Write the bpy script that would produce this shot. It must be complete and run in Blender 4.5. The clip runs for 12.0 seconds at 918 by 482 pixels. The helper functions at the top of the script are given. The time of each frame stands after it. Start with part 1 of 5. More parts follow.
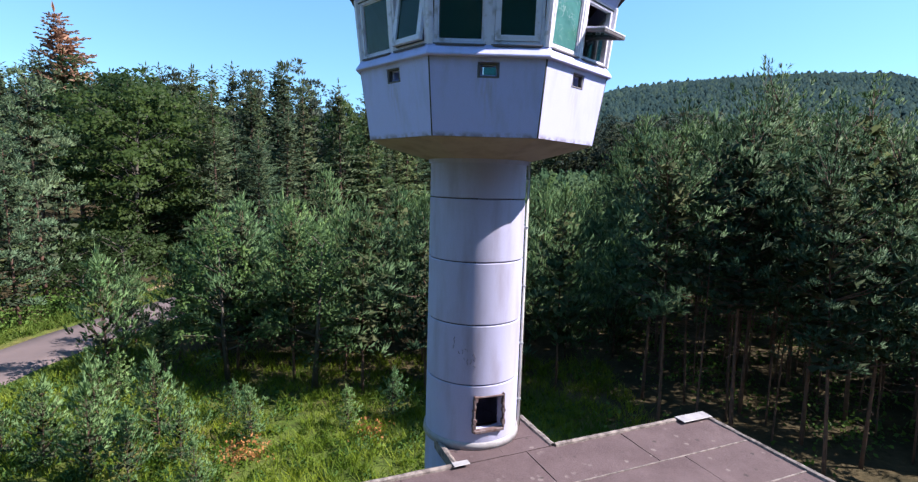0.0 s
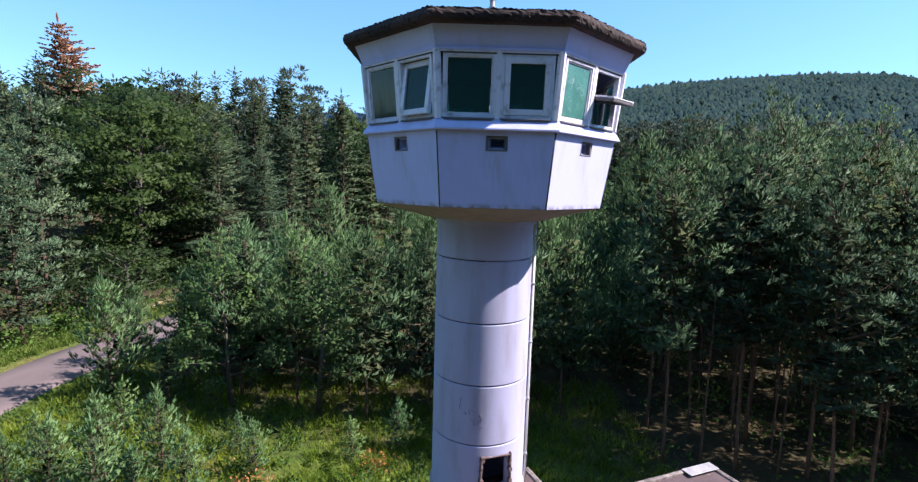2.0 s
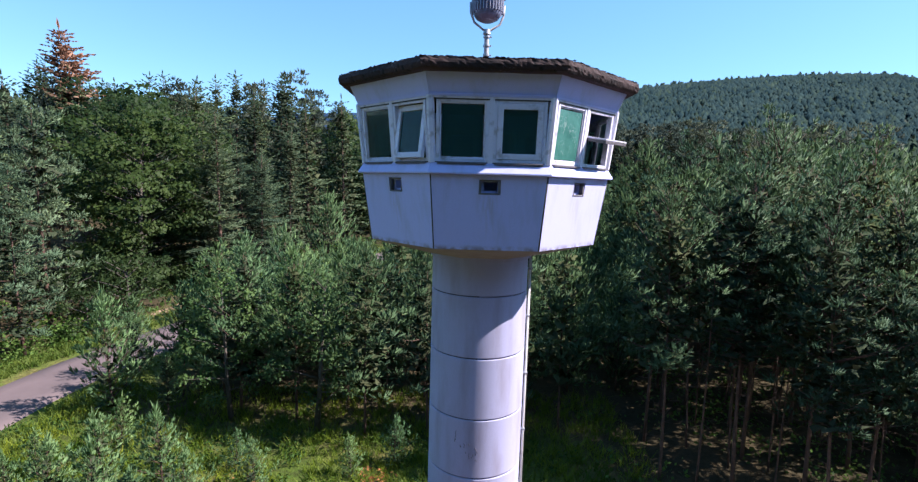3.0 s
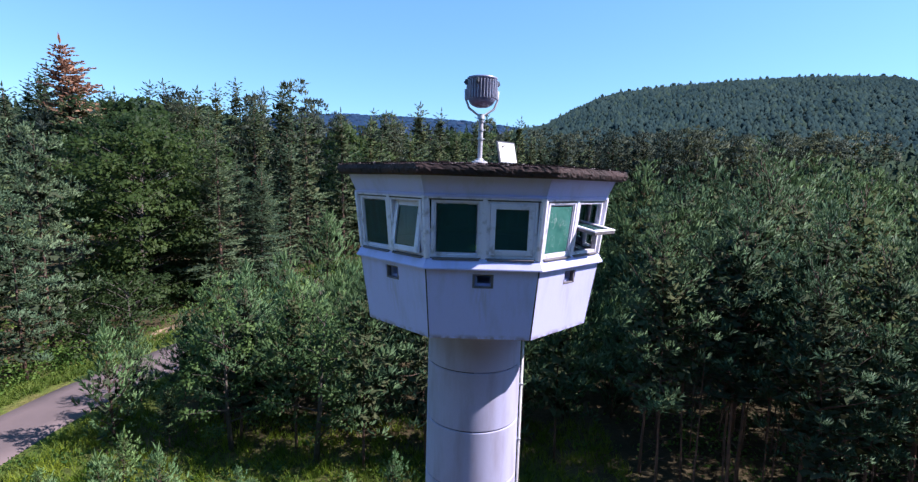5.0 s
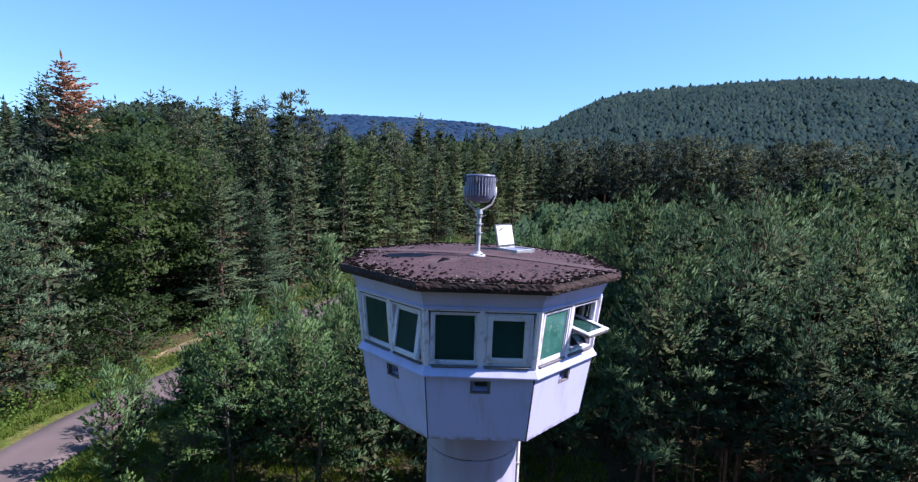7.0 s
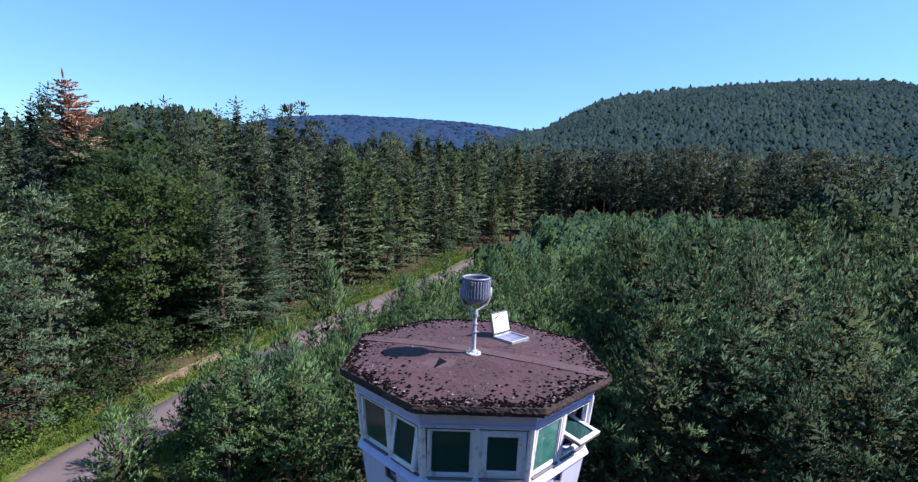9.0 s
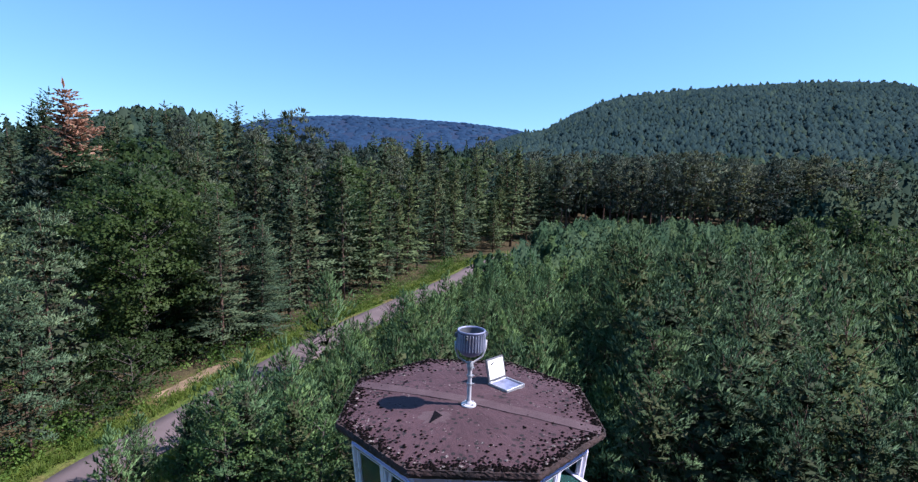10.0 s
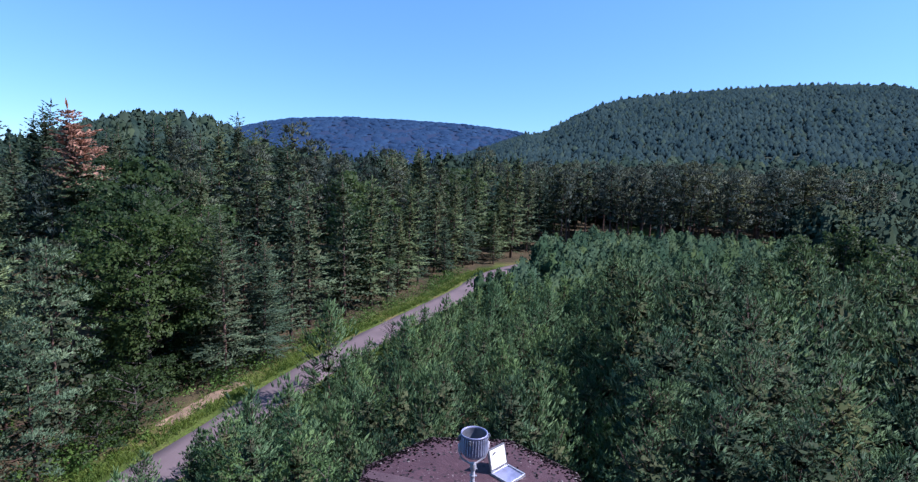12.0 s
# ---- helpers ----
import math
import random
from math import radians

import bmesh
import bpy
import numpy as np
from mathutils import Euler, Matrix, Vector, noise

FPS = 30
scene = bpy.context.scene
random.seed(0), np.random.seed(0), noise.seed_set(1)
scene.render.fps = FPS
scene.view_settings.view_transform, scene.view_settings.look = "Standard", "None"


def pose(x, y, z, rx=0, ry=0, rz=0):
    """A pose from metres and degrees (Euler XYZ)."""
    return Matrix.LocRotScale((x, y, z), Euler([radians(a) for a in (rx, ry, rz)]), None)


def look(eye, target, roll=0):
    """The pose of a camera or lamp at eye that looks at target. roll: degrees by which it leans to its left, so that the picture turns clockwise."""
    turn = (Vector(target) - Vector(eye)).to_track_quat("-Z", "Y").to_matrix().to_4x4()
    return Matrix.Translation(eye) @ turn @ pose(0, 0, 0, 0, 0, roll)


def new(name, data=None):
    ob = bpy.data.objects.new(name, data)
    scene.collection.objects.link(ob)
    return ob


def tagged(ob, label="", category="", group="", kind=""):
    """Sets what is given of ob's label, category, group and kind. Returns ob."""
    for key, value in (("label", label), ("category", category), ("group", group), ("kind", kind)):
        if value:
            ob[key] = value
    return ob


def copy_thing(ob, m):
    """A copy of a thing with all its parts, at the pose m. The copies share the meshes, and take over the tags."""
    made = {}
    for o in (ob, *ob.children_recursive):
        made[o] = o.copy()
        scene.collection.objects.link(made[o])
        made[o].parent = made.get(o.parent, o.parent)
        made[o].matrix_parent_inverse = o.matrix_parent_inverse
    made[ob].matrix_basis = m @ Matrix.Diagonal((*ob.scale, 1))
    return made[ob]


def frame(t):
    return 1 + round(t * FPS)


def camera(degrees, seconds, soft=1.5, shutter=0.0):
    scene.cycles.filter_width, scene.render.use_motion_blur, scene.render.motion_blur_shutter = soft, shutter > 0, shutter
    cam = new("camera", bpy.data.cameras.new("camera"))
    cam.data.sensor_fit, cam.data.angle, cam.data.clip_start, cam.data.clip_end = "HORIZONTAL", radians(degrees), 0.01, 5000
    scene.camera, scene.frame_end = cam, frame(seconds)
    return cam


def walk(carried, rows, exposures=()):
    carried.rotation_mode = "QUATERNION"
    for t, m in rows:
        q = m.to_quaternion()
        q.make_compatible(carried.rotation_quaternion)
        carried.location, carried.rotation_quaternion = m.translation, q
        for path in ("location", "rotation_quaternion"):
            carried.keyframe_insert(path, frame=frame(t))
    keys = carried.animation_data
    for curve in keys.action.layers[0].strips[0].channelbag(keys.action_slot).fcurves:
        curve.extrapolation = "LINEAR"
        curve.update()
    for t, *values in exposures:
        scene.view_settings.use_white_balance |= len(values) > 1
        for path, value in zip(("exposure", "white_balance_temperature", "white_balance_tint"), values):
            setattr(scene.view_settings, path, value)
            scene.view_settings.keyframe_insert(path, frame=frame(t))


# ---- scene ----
cam = camera(85.2, 12.0, soft=1.3)
# seconds, x, y, z, yaw, pitch, roll: a drone that rises beside the tower
ROWS = [
    (0.0, -0.343, -8.311, 7.316, -0.36, -6.59, 1.62),
    (0.5, -0.370, -8.307, 7.497, -0.27, -6.60, 1.62),
    (1.0, -0.386, -8.273, 7.709, -0.21, -6.54, 1.65),
    (1.5, -0.421, -8.193, 7.954, -0.14, -6.57, 1.66),
    (2.0, -0.445, -8.175, 8.241, -0.14, -6.59, 1.67),
    (2.5, -0.421, -8.181, 8.506, -0.10, -6.58, 1.66),
    (3.0, -0.368, -8.182, 8.792, -0.05, -6.59, 1.64),
    (5.0, -0.333, -8.295, 10.027, -0.10, -6.53, 1.71),
    (5.5, -0.414, -8.328, 10.384, -0.14, -6.46, 1.72),
    (6.0, -0.462, -8.328, 10.804, -0.15, -6.44, 1.75),
    (6.5, -0.439, -8.318, 11.135, -0.14, -6.44, 1.78),
    (7.0, -0.360, -8.359, 11.509, -0.13, -6.49, 1.84),
    (9.0, -0.354, -8.421, 13.177, -0.14, -6.50, 1.86),
    (9.5, -0.314, -8.366, 13.589, -0.08, -6.44, 1.85),
    (10.0, -0.300, -8.382, 14.055, -0.09, -6.45, 1.94),
    (10.5, -0.324, -8.419, 14.521, -0.10, -6.47, 1.93),
    (11.0, -0.404, -8.391, 15.018, -0.11, -6.44, 1.96),
    (11.5, -0.413, -8.437, 15.481, -0.11, -6.42, 2.00),
    (12.0, -0.423, -8.491, 15.889, -0.09, -6.38, 2.00),
]
walk(cam, [(t, pose(x, y, z, 0, 0, yaw) @ pose(0, 0, 0, 90 + pitch, 0, 0) @ pose(0, 0, 0, 0, 0, roll)) for t, x, y, z, yaw, pitch, roll in ROWS],
     exposures=[(0.0, 1.38, 5850, 17), (3.0, 1.34, 5750, 21), (6.0, 1.13, 5550, 24), (9.5, 1.05, 5500, 22), (12.0, 0.97, 5200, 29)])

# ---------------------------------------------------------------- light
SUN_WAY = Vector((1.02, -0.08, 1.05)).normalized()      # towards the sun
SUN_UP = math.asin(SUN_WAY.z)
world = bpy.data.worlds.new("sky")
scene.world = world
world.use_nodes = True
wn = world.node_tree.nodes
sky = wn.new("ShaderNodeTexSky")
sky.sky_type, sky.sun_disc = "NISHITA", False
sky.sun_elevation, sky.sun_rotation = SUN_UP, math.atan2(SUN_WAY.x, SUN_WAY.y)
sky.altitude, sky.air_density, sky.dust_density, sky.ozone_density = 300, 1.0, 0.25, 2.0
sky_tint = wn.new("ShaderNodeMix")
sky_tint.data_type, sky_tint.blend_type = "RGBA", "MULTIPLY"
sky_tint.inputs[0].default_value, sky_tint.inputs[7].default_value = 1.0, (0.89, 1.08, 1.05, 1)
world.node_tree.links.new(sky.outputs[0], sky_tint.inputs[6])
sky_even = wn.new("ShaderNodeMix")
sky_even.data_type = "RGBA"
sky_even.inputs[0].default_value, sky_even.inputs[7].default_value = 0.30, (1.2, 3.2, 5.2, 1)
world.node_tree.links.new(sky_tint.outputs[2], sky_even.inputs[6])
world.node_tree.links.new(sky_even.outputs[2], wn["Background"].inputs[0])
wn["Background"].inputs[1].default_value = 0.086
sun_data = bpy.data.lights.new("sun", "SUN")
sun_data.energy, sun_data.angle, sun_data.color = 5.0, radians(0.53), (1.0, 0.87, 0.71)
sun = new("sun", sun_data)
sun.matrix_world = look(SUN_WAY * 60, (0, 0, 0))


# ---------------------------------------------------------------- materials
def ramp(nt, socket, stops):
    r = nt.nodes.new("ShaderNodeValToRGB")
    while len(r.color_ramp.elements) < len(stops):
        r.color_ramp.elements.new(0.5)
    for e, (p, c) in zip(r.color_ramp.elements, stops):
        e.position, e.color = p, (*c, 1)
    nt.links.new(socket, r.inputs[0])
    return r.outputs[0]


def noise_tex(nt, scale, detail=4.0, rough=0.55, kind="ShaderNodeTexNoise", stretch=None):
    tc = nt.nodes.new("ShaderNodeTexCoord")
    n = nt.nodes.new(kind)
    n.inputs["Scale"].default_value = scale
    if kind == "ShaderNodeTexNoise":
        n.inputs["Detail"].default_value, n.inputs["Roughness"].default_value = detail, rough
    src = tc.outputs["Object"]
    if stretch:
        m = nt.nodes.new("ShaderNodeMapping")
        m.inputs["Scale"].default_value = stretch
        nt.links.new(src, m.inputs[0])
        src = m.outputs[0]
    nt.links.new(src, n.inputs["Vector"])
    return n.outputs[0]


def mixed(nt, fac, a, b, mode="MIX"):
    m = nt.nodes.new("ShaderNodeMix")
    m.data_type, m.blend_type = "RGBA", mode
    for sock, v in ((m.inputs[0], fac), (m.inputs[6], a), (m.inputs[7], b)):
        if isinstance(v, (int, float)):
            sock.default_value = v
        elif isinstance(v, tuple):
            sock.default_value = (*v, 1)
        else:
            nt.links.new(v, sock)
    return m.outputs[2]


def material(name, rough=0.7, metal=0.0):
    m = bpy.data.materials.new(name)
    m.use_nodes = True
    b = m.node_tree.nodes["Principled BSDF"]
    b.inputs["Roughness"].default_value, b.inputs["Metallic"].default_value = rough, metal
    return m, m.node_tree, b


def bump(nt, b, height, strength, distance=0.01):
    n = nt.nodes.new("ShaderNodeBump")
    n.inputs["Strength"].default_value, n.inputs["Distance"].default_value = strength, distance
    nt.links.new(height, n.inputs["Height"])
    nt.links.new(n.outputs[0], b.inputs["Normal"])


def weathered(name, base, dirt, scale=3.0, amount=(0.45, 0.75), rough=0.75, grain=60.0, relief=0.25, metal=0.0, streak=None):
    """Base colour with stains at a large and a small scale and a fine relief."""
    m, nt, b = material(name, rough, metal)
    big = ramp(nt, noise_tex(nt, scale, 6.0, 0.6, stretch=streak), [(amount[0], (0, 0, 0)), (amount[1], (1, 1, 1))])
    fine = noise_tex(nt, grain, 3.0)
    col = mixed(nt, big, base, dirt)
    col = mixed(nt, ramp(nt, fine, [(0.3, (0.35, 0.35, 0.35)), (0.7, (0.0, 0.0, 0.0))]), col, tuple(0.72 * c for c in base))
    nt.links.new(col, b.inputs["Base Color"])
    bump(nt, b, fine, relief, 0.004)
    return m


def leafy(name, dark, light, glow=0.26, seed_scale=1.3, sheen=0.2, by_tree=False):
    """Foliage: colour varies from tree to tree and from clump to clump, some light passes through."""
    m, nt, b = material(name, 0.6 if sheen else 1.0)
    info = nt.nodes.new("ShaderNodeObjectInfo")
    n = ramp(nt, noise_tex(nt, seed_scale, 3.0), [(0.35, dark), (0.68, light)])
    shift = ramp(nt, info.outputs["Random"], [(0.0, (0.62, 0.74, 0.80)), (0.5, (1, 1, 1)), (1.0, (1.25, 1.22, 0.95))])
    col = mixed(nt, 1.0, n, shift, "MULTIPLY")
    isle = nt.nodes.new("ShaderNodeNewGeometry")
    col = mixed(nt, 1.0, col, ramp(nt, isle.outputs["Random Per Island"], [(0.0, (0.84, 0.86, 0.89)), (1.0, (1.16, 1.14, 1.08))]), "MULTIPLY")
    if by_tree:
        at = nt.nodes.new("ShaderNodeAttribute")
        at.attribute_name = "tint"
        col = mixed(nt, 1.0, col, ramp(nt, at.outputs["Fac"], [(0.0, (0.70, 0.79, 0.90)), (0.5, (0.92, 0.96, 1.0)), (0.85, (1.05, 1.02, 0.96)), (1.0, (1.2, 1.13, 0.88))]), "MULTIPLY")
    nt.links.new(col, b.inputs["Base Color"])
    b.inputs["Specular IOR Level"].default_value = sheen
    tr = nt.nodes.new("ShaderNodeBsdfTranslucent")
    nt.links.new(col, tr.inputs[0])
    ms = nt.nodes.new("ShaderNodeMixShader")
    ms.inputs[0].default_value = glow
    nt.links.new(b.outputs[0], ms.inputs[1])
    nt.links.new(tr.outputs[0], ms.inputs[2])
    nt.links.new(ms.outputs[0], nt.nodes["Material Output"].inputs[0])
    return m


PAINT = weathered("white_wall_paint", (0.53, 0.55, 0.91), (0.38, 0.40, 0.59), 1.6, (0.5, 0.85), 0.7, 90, 0.15, streak=(3, 3, 0.6))
COLUMN = weathered("painted_concrete", (0.41, 0.415, 0.60), (0.29, 0.275, 0.36), 1.4, (0.46, 0.78), 0.75, 70, 0.25, streak=(2.5, 2.5, 0.5))
WOOD_WHITE = weathered("flaking_white_wood", (0.76, 0.75, 0.90), (0.34, 0.32, 0.36), 7.0, (0.52, 0.7), 0.6, 120, 0.3)
JOINT = weathered("dark_joint", (0.035, 0.035, 0.04), (0.07, 0.065, 0.06), 9.0)
UNDER = weathered("bare_concrete", (0.34, 0.29, 0.25), (0.20, 0.16, 0.14), 2.5)
RIB = weathered("worn_rib_enamel", (0.50, 0.52, 0.62), (0.26, 0.27, 0.34), 9.0, rough=0.42)
LAMP = weathered("grey_blue_lamp_enamel", (0.26, 0.28, 0.42), (0.13, 0.14, 0.22), 7.0, (0.4, 0.7), 0.42, metal=0.2)
STEEL = weathered("galvanised_steel", (0.46, 0.48, 0.52), (0.24, 0.25, 0.28), 8.0, rough=0.45, metal=0.55)
MAST = weathered("greyed_white_enamel", (0.50, 0.50, 0.54), (0.28, 0.28, 0.30), 9.0, (0.45, 0.7), 0.45)
WHITE_STEEL = weathered("white_enamel", (0.78, 0.77, 0.72), (0.55, 0.53, 0.48), 8.0, (0.55, 0.8), 0.45)
DARK_STEEL = weathered("dark_steel", (0.09, 0.10, 0.12), (0.05, 0.05, 0.06), 8.0, rough=0.5)
INTERIOR = weathered("dim_interior_paint", (0.20, 0.21, 0.18), (0.10, 0.10, 0.09), 2.0)
SLOTWOOD = weathered("grey_slot_wood", (0.15, 0.14, 0.16), (0.07, 0.065, 0.07), 12.0)
RUSTWOOD = weathered("weathered_wood", (0.085, 0.046, 0.042), (0.20, 0.16, 0.17), 14.0, (0.4, 0.6), 0.8)
EDGE_PALE = weathered("frayed_pale_felt", (0.24, 0.205, 0.19), (0.07, 0.055, 0.055), 9.0, (0.40, 0.62), 0.9)
FLASHING = weathered("pale_zinc_flashing", (0.34, 0.33, 0.35), (0.20, 0.19, 0.20), 6.0, rough=0.55)
RENDERWALL = weathered("pale_render", (0.58, 0.56, 0.54), (0.38, 0.36, 0.34), 1.2)
BARK = weathered("pine_bark", (0.135, 0.074, 0.052), (0.055, 0.038, 0.032), 5.0, (0.35, 0.65), 0.9, 30, 0.6)
BARK_GREY = weathered("grey_bark", (0.09, 0.078, 0.065), (0.045, 0.04, 0.034), 5.0, (0.35, 0.65), 0.9, 30, 0.6)


def felt_material(name, base, pale, dark, pit_scale, pit_size, lichen=0.0):
    """Old roofing felt: faded sheets, small holes painted as dark pits, lichen specks, grit."""
    m, nt, b = material(name, 0.9)
    big = ramp(nt, noise_tex(nt, 1.3, 8.0, 0.7), [(0.36, (0, 0, 0)), (0.66, (1, 1, 1))])
    col = mixed(nt, big, base, pale)
    tc = nt.nodes.new("ShaderNodeTexCoord")
    wob = nt.nodes.new("ShaderNodeTexNoise")
    wob.inputs["Scale"].default_value = 11.0
    nt.links.new(tc.outputs["Object"], wob.inputs["Vector"])
    bent = mixed(nt, 0.06, tc.outputs["Object"], wob.outputs["Color"], "ADD")

    def spots(scale, size):
        v = nt.nodes.new("ShaderNodeTexVoronoi")
        v.inputs["Scale"].default_value = scale
        nt.links.new(bent, v.inputs["Vector"])
        return ramp(nt, v.outputs["Distance"], [(size, (1, 1, 1)), (size + 0.07, (0, 0, 0))])
    where = ramp(nt, noise_tex(nt, 2.2, 5.0), [(0.40, (0, 0, 0)), (0.52, (1, 1, 1))])
    # the dark of small hollows, put into the colour as spots
    pits = mixed(nt, 1.0, spots(pit_scale, pit_size), where, "MULTIPLY")
    col = mixed(nt, pits, col, dark)
    if lichen:
        w2 = ramp(nt, noise_tex(nt, 3.1, 4.0), [(0.52, (0, 0, 0)), (0.62, (lichen, lichen, lichen))])
        col = mixed(nt, mixed(nt, 1.0, spots(pit_scale * 1.9, 0.17), w2, "MULTIPLY"), col, (0.26, 0.22, 0.21))
    grit = noise_tex(nt, 48.0, 5.0, 0.75)
    col = mixed(nt, ramp(nt, grit, [(0.34, (0.5, 0.5, 0.5)), (0.6, (0, 0, 0))]), col, tuple(0.42 * c for c in base))
    nt.links.new(col, b.inputs["Base Color"])
    bump(nt, b, grit, 0.45, 0.012)
    return m


FELT = felt_material("roof_felt", (0.047, 0.020, 0.026), (0.078, 0.038, 0.046), (0.004, 0.003, 0.003), 8.5, 0.26, 0.9)
# Mossy rim felt, its base darkened further for the faces in shade
FELT_EDGE = felt_material("shaded_edge_moss", (0.018, 0.011, 0.012), (0.066, 0.036, 0.034), (0.005, 0.004, 0.004), 11.0, 0.24, 0.6)
FELT_STRIP = felt_material("roof_felt_strip", (0.068, 0.038, 0.044), (0.104, 0.066, 0.071), (0.03, 0.025, 0.025), 11.0, 0.08)
FELT_LOW = felt_material("flat_roof_felt", (0.076, 0.049, 0.053), (0.115, 0.080, 0.085), (0.04, 0.03, 0.03), 3.0, 0.06, 0.5)

GLASS, gnt, gb = material("green_tinted_glass", 0.06)
gb.inputs["Base Color"].default_value = (0.055, 0.155, 0.145, 1)
gb.inputs["Transmission Weight"].default_value = 0.68
gb.inputs["IOR"].default_value = 1.24
gnt.links.new(ramp(gnt, noise_tex(gnt, 3.0, 4.0), [(0.4, (0.02, 0.02, 0.02)), (0.75, (0.09, 0.09, 0.09))]), gb.inputs["Roughness"])
DIRTY, cnt, cb = material("dusty_green_glass", 0.25)
cb.inputs["Transmission Weight"].default_value = 0.35
crk = cnt.nodes.new("ShaderNodeTexVoronoi")
crk.feature = "DISTANCE_TO_EDGE"
crk.inputs["Scale"].default_value = 16
ctc = cnt.nodes.new("ShaderNodeTexCoord")
cnt.links.new(ctc.outputs["Object"], crk.inputs["Vector"])
cline = ramp(cnt, crk.outputs["Distance"], [(0.0, (1, 1, 1)), (0.03, (0, 0, 0))])
cwhere = ramp(cnt, noise_tex(cnt, 5.0, 3.0), [(0.5, (0, 0, 0)), (0.6, (1, 1, 1))])
cnt.links.new(mixed(cnt, mixed(cnt, 1.0, cline, cwhere, "MULTIPLY"), ramp(cnt, noise_tex(cnt, 4.0), [(0.35, (0.05, 0.20, 0.17)), (0.7, (0.11, 0.33, 0.29))]), (0.5, 0.62, 0.6)), cb.inputs["Base Color"])

YOUNG = leafy("young_pine_needles", (0.068, 0.130, 0.059), (0.164, 0.252, 0.116), 0.30, sheen=0.06)
BLUE_PINE = leafy("sapling_needles", (0.102, 0.186, 0.074), (0.215, 0.325, 0.142), 0.35, sheen=0.06)
PINE = leafy("pine_needles", (0.035, 0.070, 0.037), (0.098, 0.162, 0.083), 0.22, sheen=0.1)
SPRUCE = leafy("spruce_needles", (0.058, 0.092, 0.052), (0.132, 0.180, 0.102), 0.30, sheen=0.1)
BROAD = leafy("broad_leaves", (0.026, 0.052, 0.017), (0.062, 0.098, 0.032), 0.5, 0.9)
BIRCH = leafy("birch_leaves", (0.042, 0.088, 0.030), (0.10, 0.165, 0.055), 0.4, 0.9)
DEAD = leafy("dead_needles", (0.20, 0.115, 0.085), (0.32, 0.19, 0.145), 0.2)
# Inner twigs, coloured dark to stand in for the shade inside a crown
INNER = leafy("shaded_inner_twigs", (0.046, 0.062, 0.034), (0.084, 0.094, 0.056), 0.15, sheen=0.0)
WALL_PINE = leafy("old_pine_needles", (0.048, 0.064, 0.052), (0.106, 0.130, 0.100), 0.25, sheen=0.05)
EDGE_PINE = leafy("edge_pine_needles", (0.088, 0.138, 0.074), (0.200, 0.262, 0.146), 0.32, sheen=0.06)
FAR = leafy("far_crowns", (0.030, 0.048, 0.033), (0.062, 0.083, 0.056), 0.1, 0.06, 0.0, True)
THICKET = leafy("plantation_crowns", (0.052, 0.094, 0.048), (0.118, 0.170, 0.088), 0.4, 0.2, 0.0, True)
# hill crowns carry the blue haze of distance in their base colours
HILL = leafy("hazed_hill_crowns", (0.037, 0.061, 0.060), (0.053, 0.081, 0.075), 0.25, 0.02, 0.0, True)
HAZE_HILL = leafy("hazed_distant_crowns", (0.017, 0.036, 0.088), (0.021, 0.043, 0.102), 0.0, 0.01, 0.0)
GRASS = leafy("grass_blades", (0.055, 0.112, 0.008), (0.20, 0.255, 0.022), 0.35, 0.6)
VERGE = leafy("verge_grass_blades", (0.045, 0.088, 0.012), (0.13, 0.18, 0.035), 0.35, 0.9)
SHRUB = leafy("shrub_leaves", (0.042, 0.095, 0.018), (0.11, 0.185, 0.038), 0.35, 0.8)
TWIG = leafy("withered_twigs", (0.16, 0.13, 0.13), (0.26, 0.22, 0.22), 0.1)
RUSTY = leafy("withered_bracken", (0.28, 0.11, 0.04), (0.42, 0.2, 0.07), 0.3, 0.8)

SOIL, snt, sb = material("forest_ground", 1.0)
sb.inputs["Specular IOR Level"].default_value = 0.08
s1 = noise_tex(snt, 0.35, 6.0, 0.6)
s2 = noise_tex(snt, 6.0, 6.0, 0.65)
scol = ramp(snt, s1, [(0.36, (0.055, 0.095, 0.014)), (0.52, (0.105, 0.145, 0.028)), (0.68, (0.20, 0.16, 0.065))])
sattr = snt.nodes.new("ShaderNodeAttribute")
sattr.attribute_name = "grass"
litter = ramp(snt, s1, [(0.35, (0.045, 0.040, 0.024)), (0.65, (0.105, 0.080, 0.045))])
scol = mixed(snt, sattr.outputs["Fac"], litter, scol)
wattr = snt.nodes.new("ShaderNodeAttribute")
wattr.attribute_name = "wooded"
# far ground: forest green, then the distant hill's blue haze in the colour
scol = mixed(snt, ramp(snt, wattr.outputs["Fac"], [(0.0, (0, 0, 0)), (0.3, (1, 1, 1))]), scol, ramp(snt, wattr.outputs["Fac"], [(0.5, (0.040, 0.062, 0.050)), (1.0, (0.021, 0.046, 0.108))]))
snt.links.new(mixed(snt, ramp(snt, s2, [(0.3, (0.75, 0.75, 0.75)), (0.65, (0, 0, 0))]), scol, (0.03, 0.028, 0.015)), sb.inputs["Base Color"])
bump(snt, sb, s2, 0.8, 0.08)
ASPHALT = weathered("old_asphalt", (0.150, 0.115, 0.117), (0.105, 0.082, 0.084), 0.5, (0.35, 0.7), 0.9, 40, 0.4)
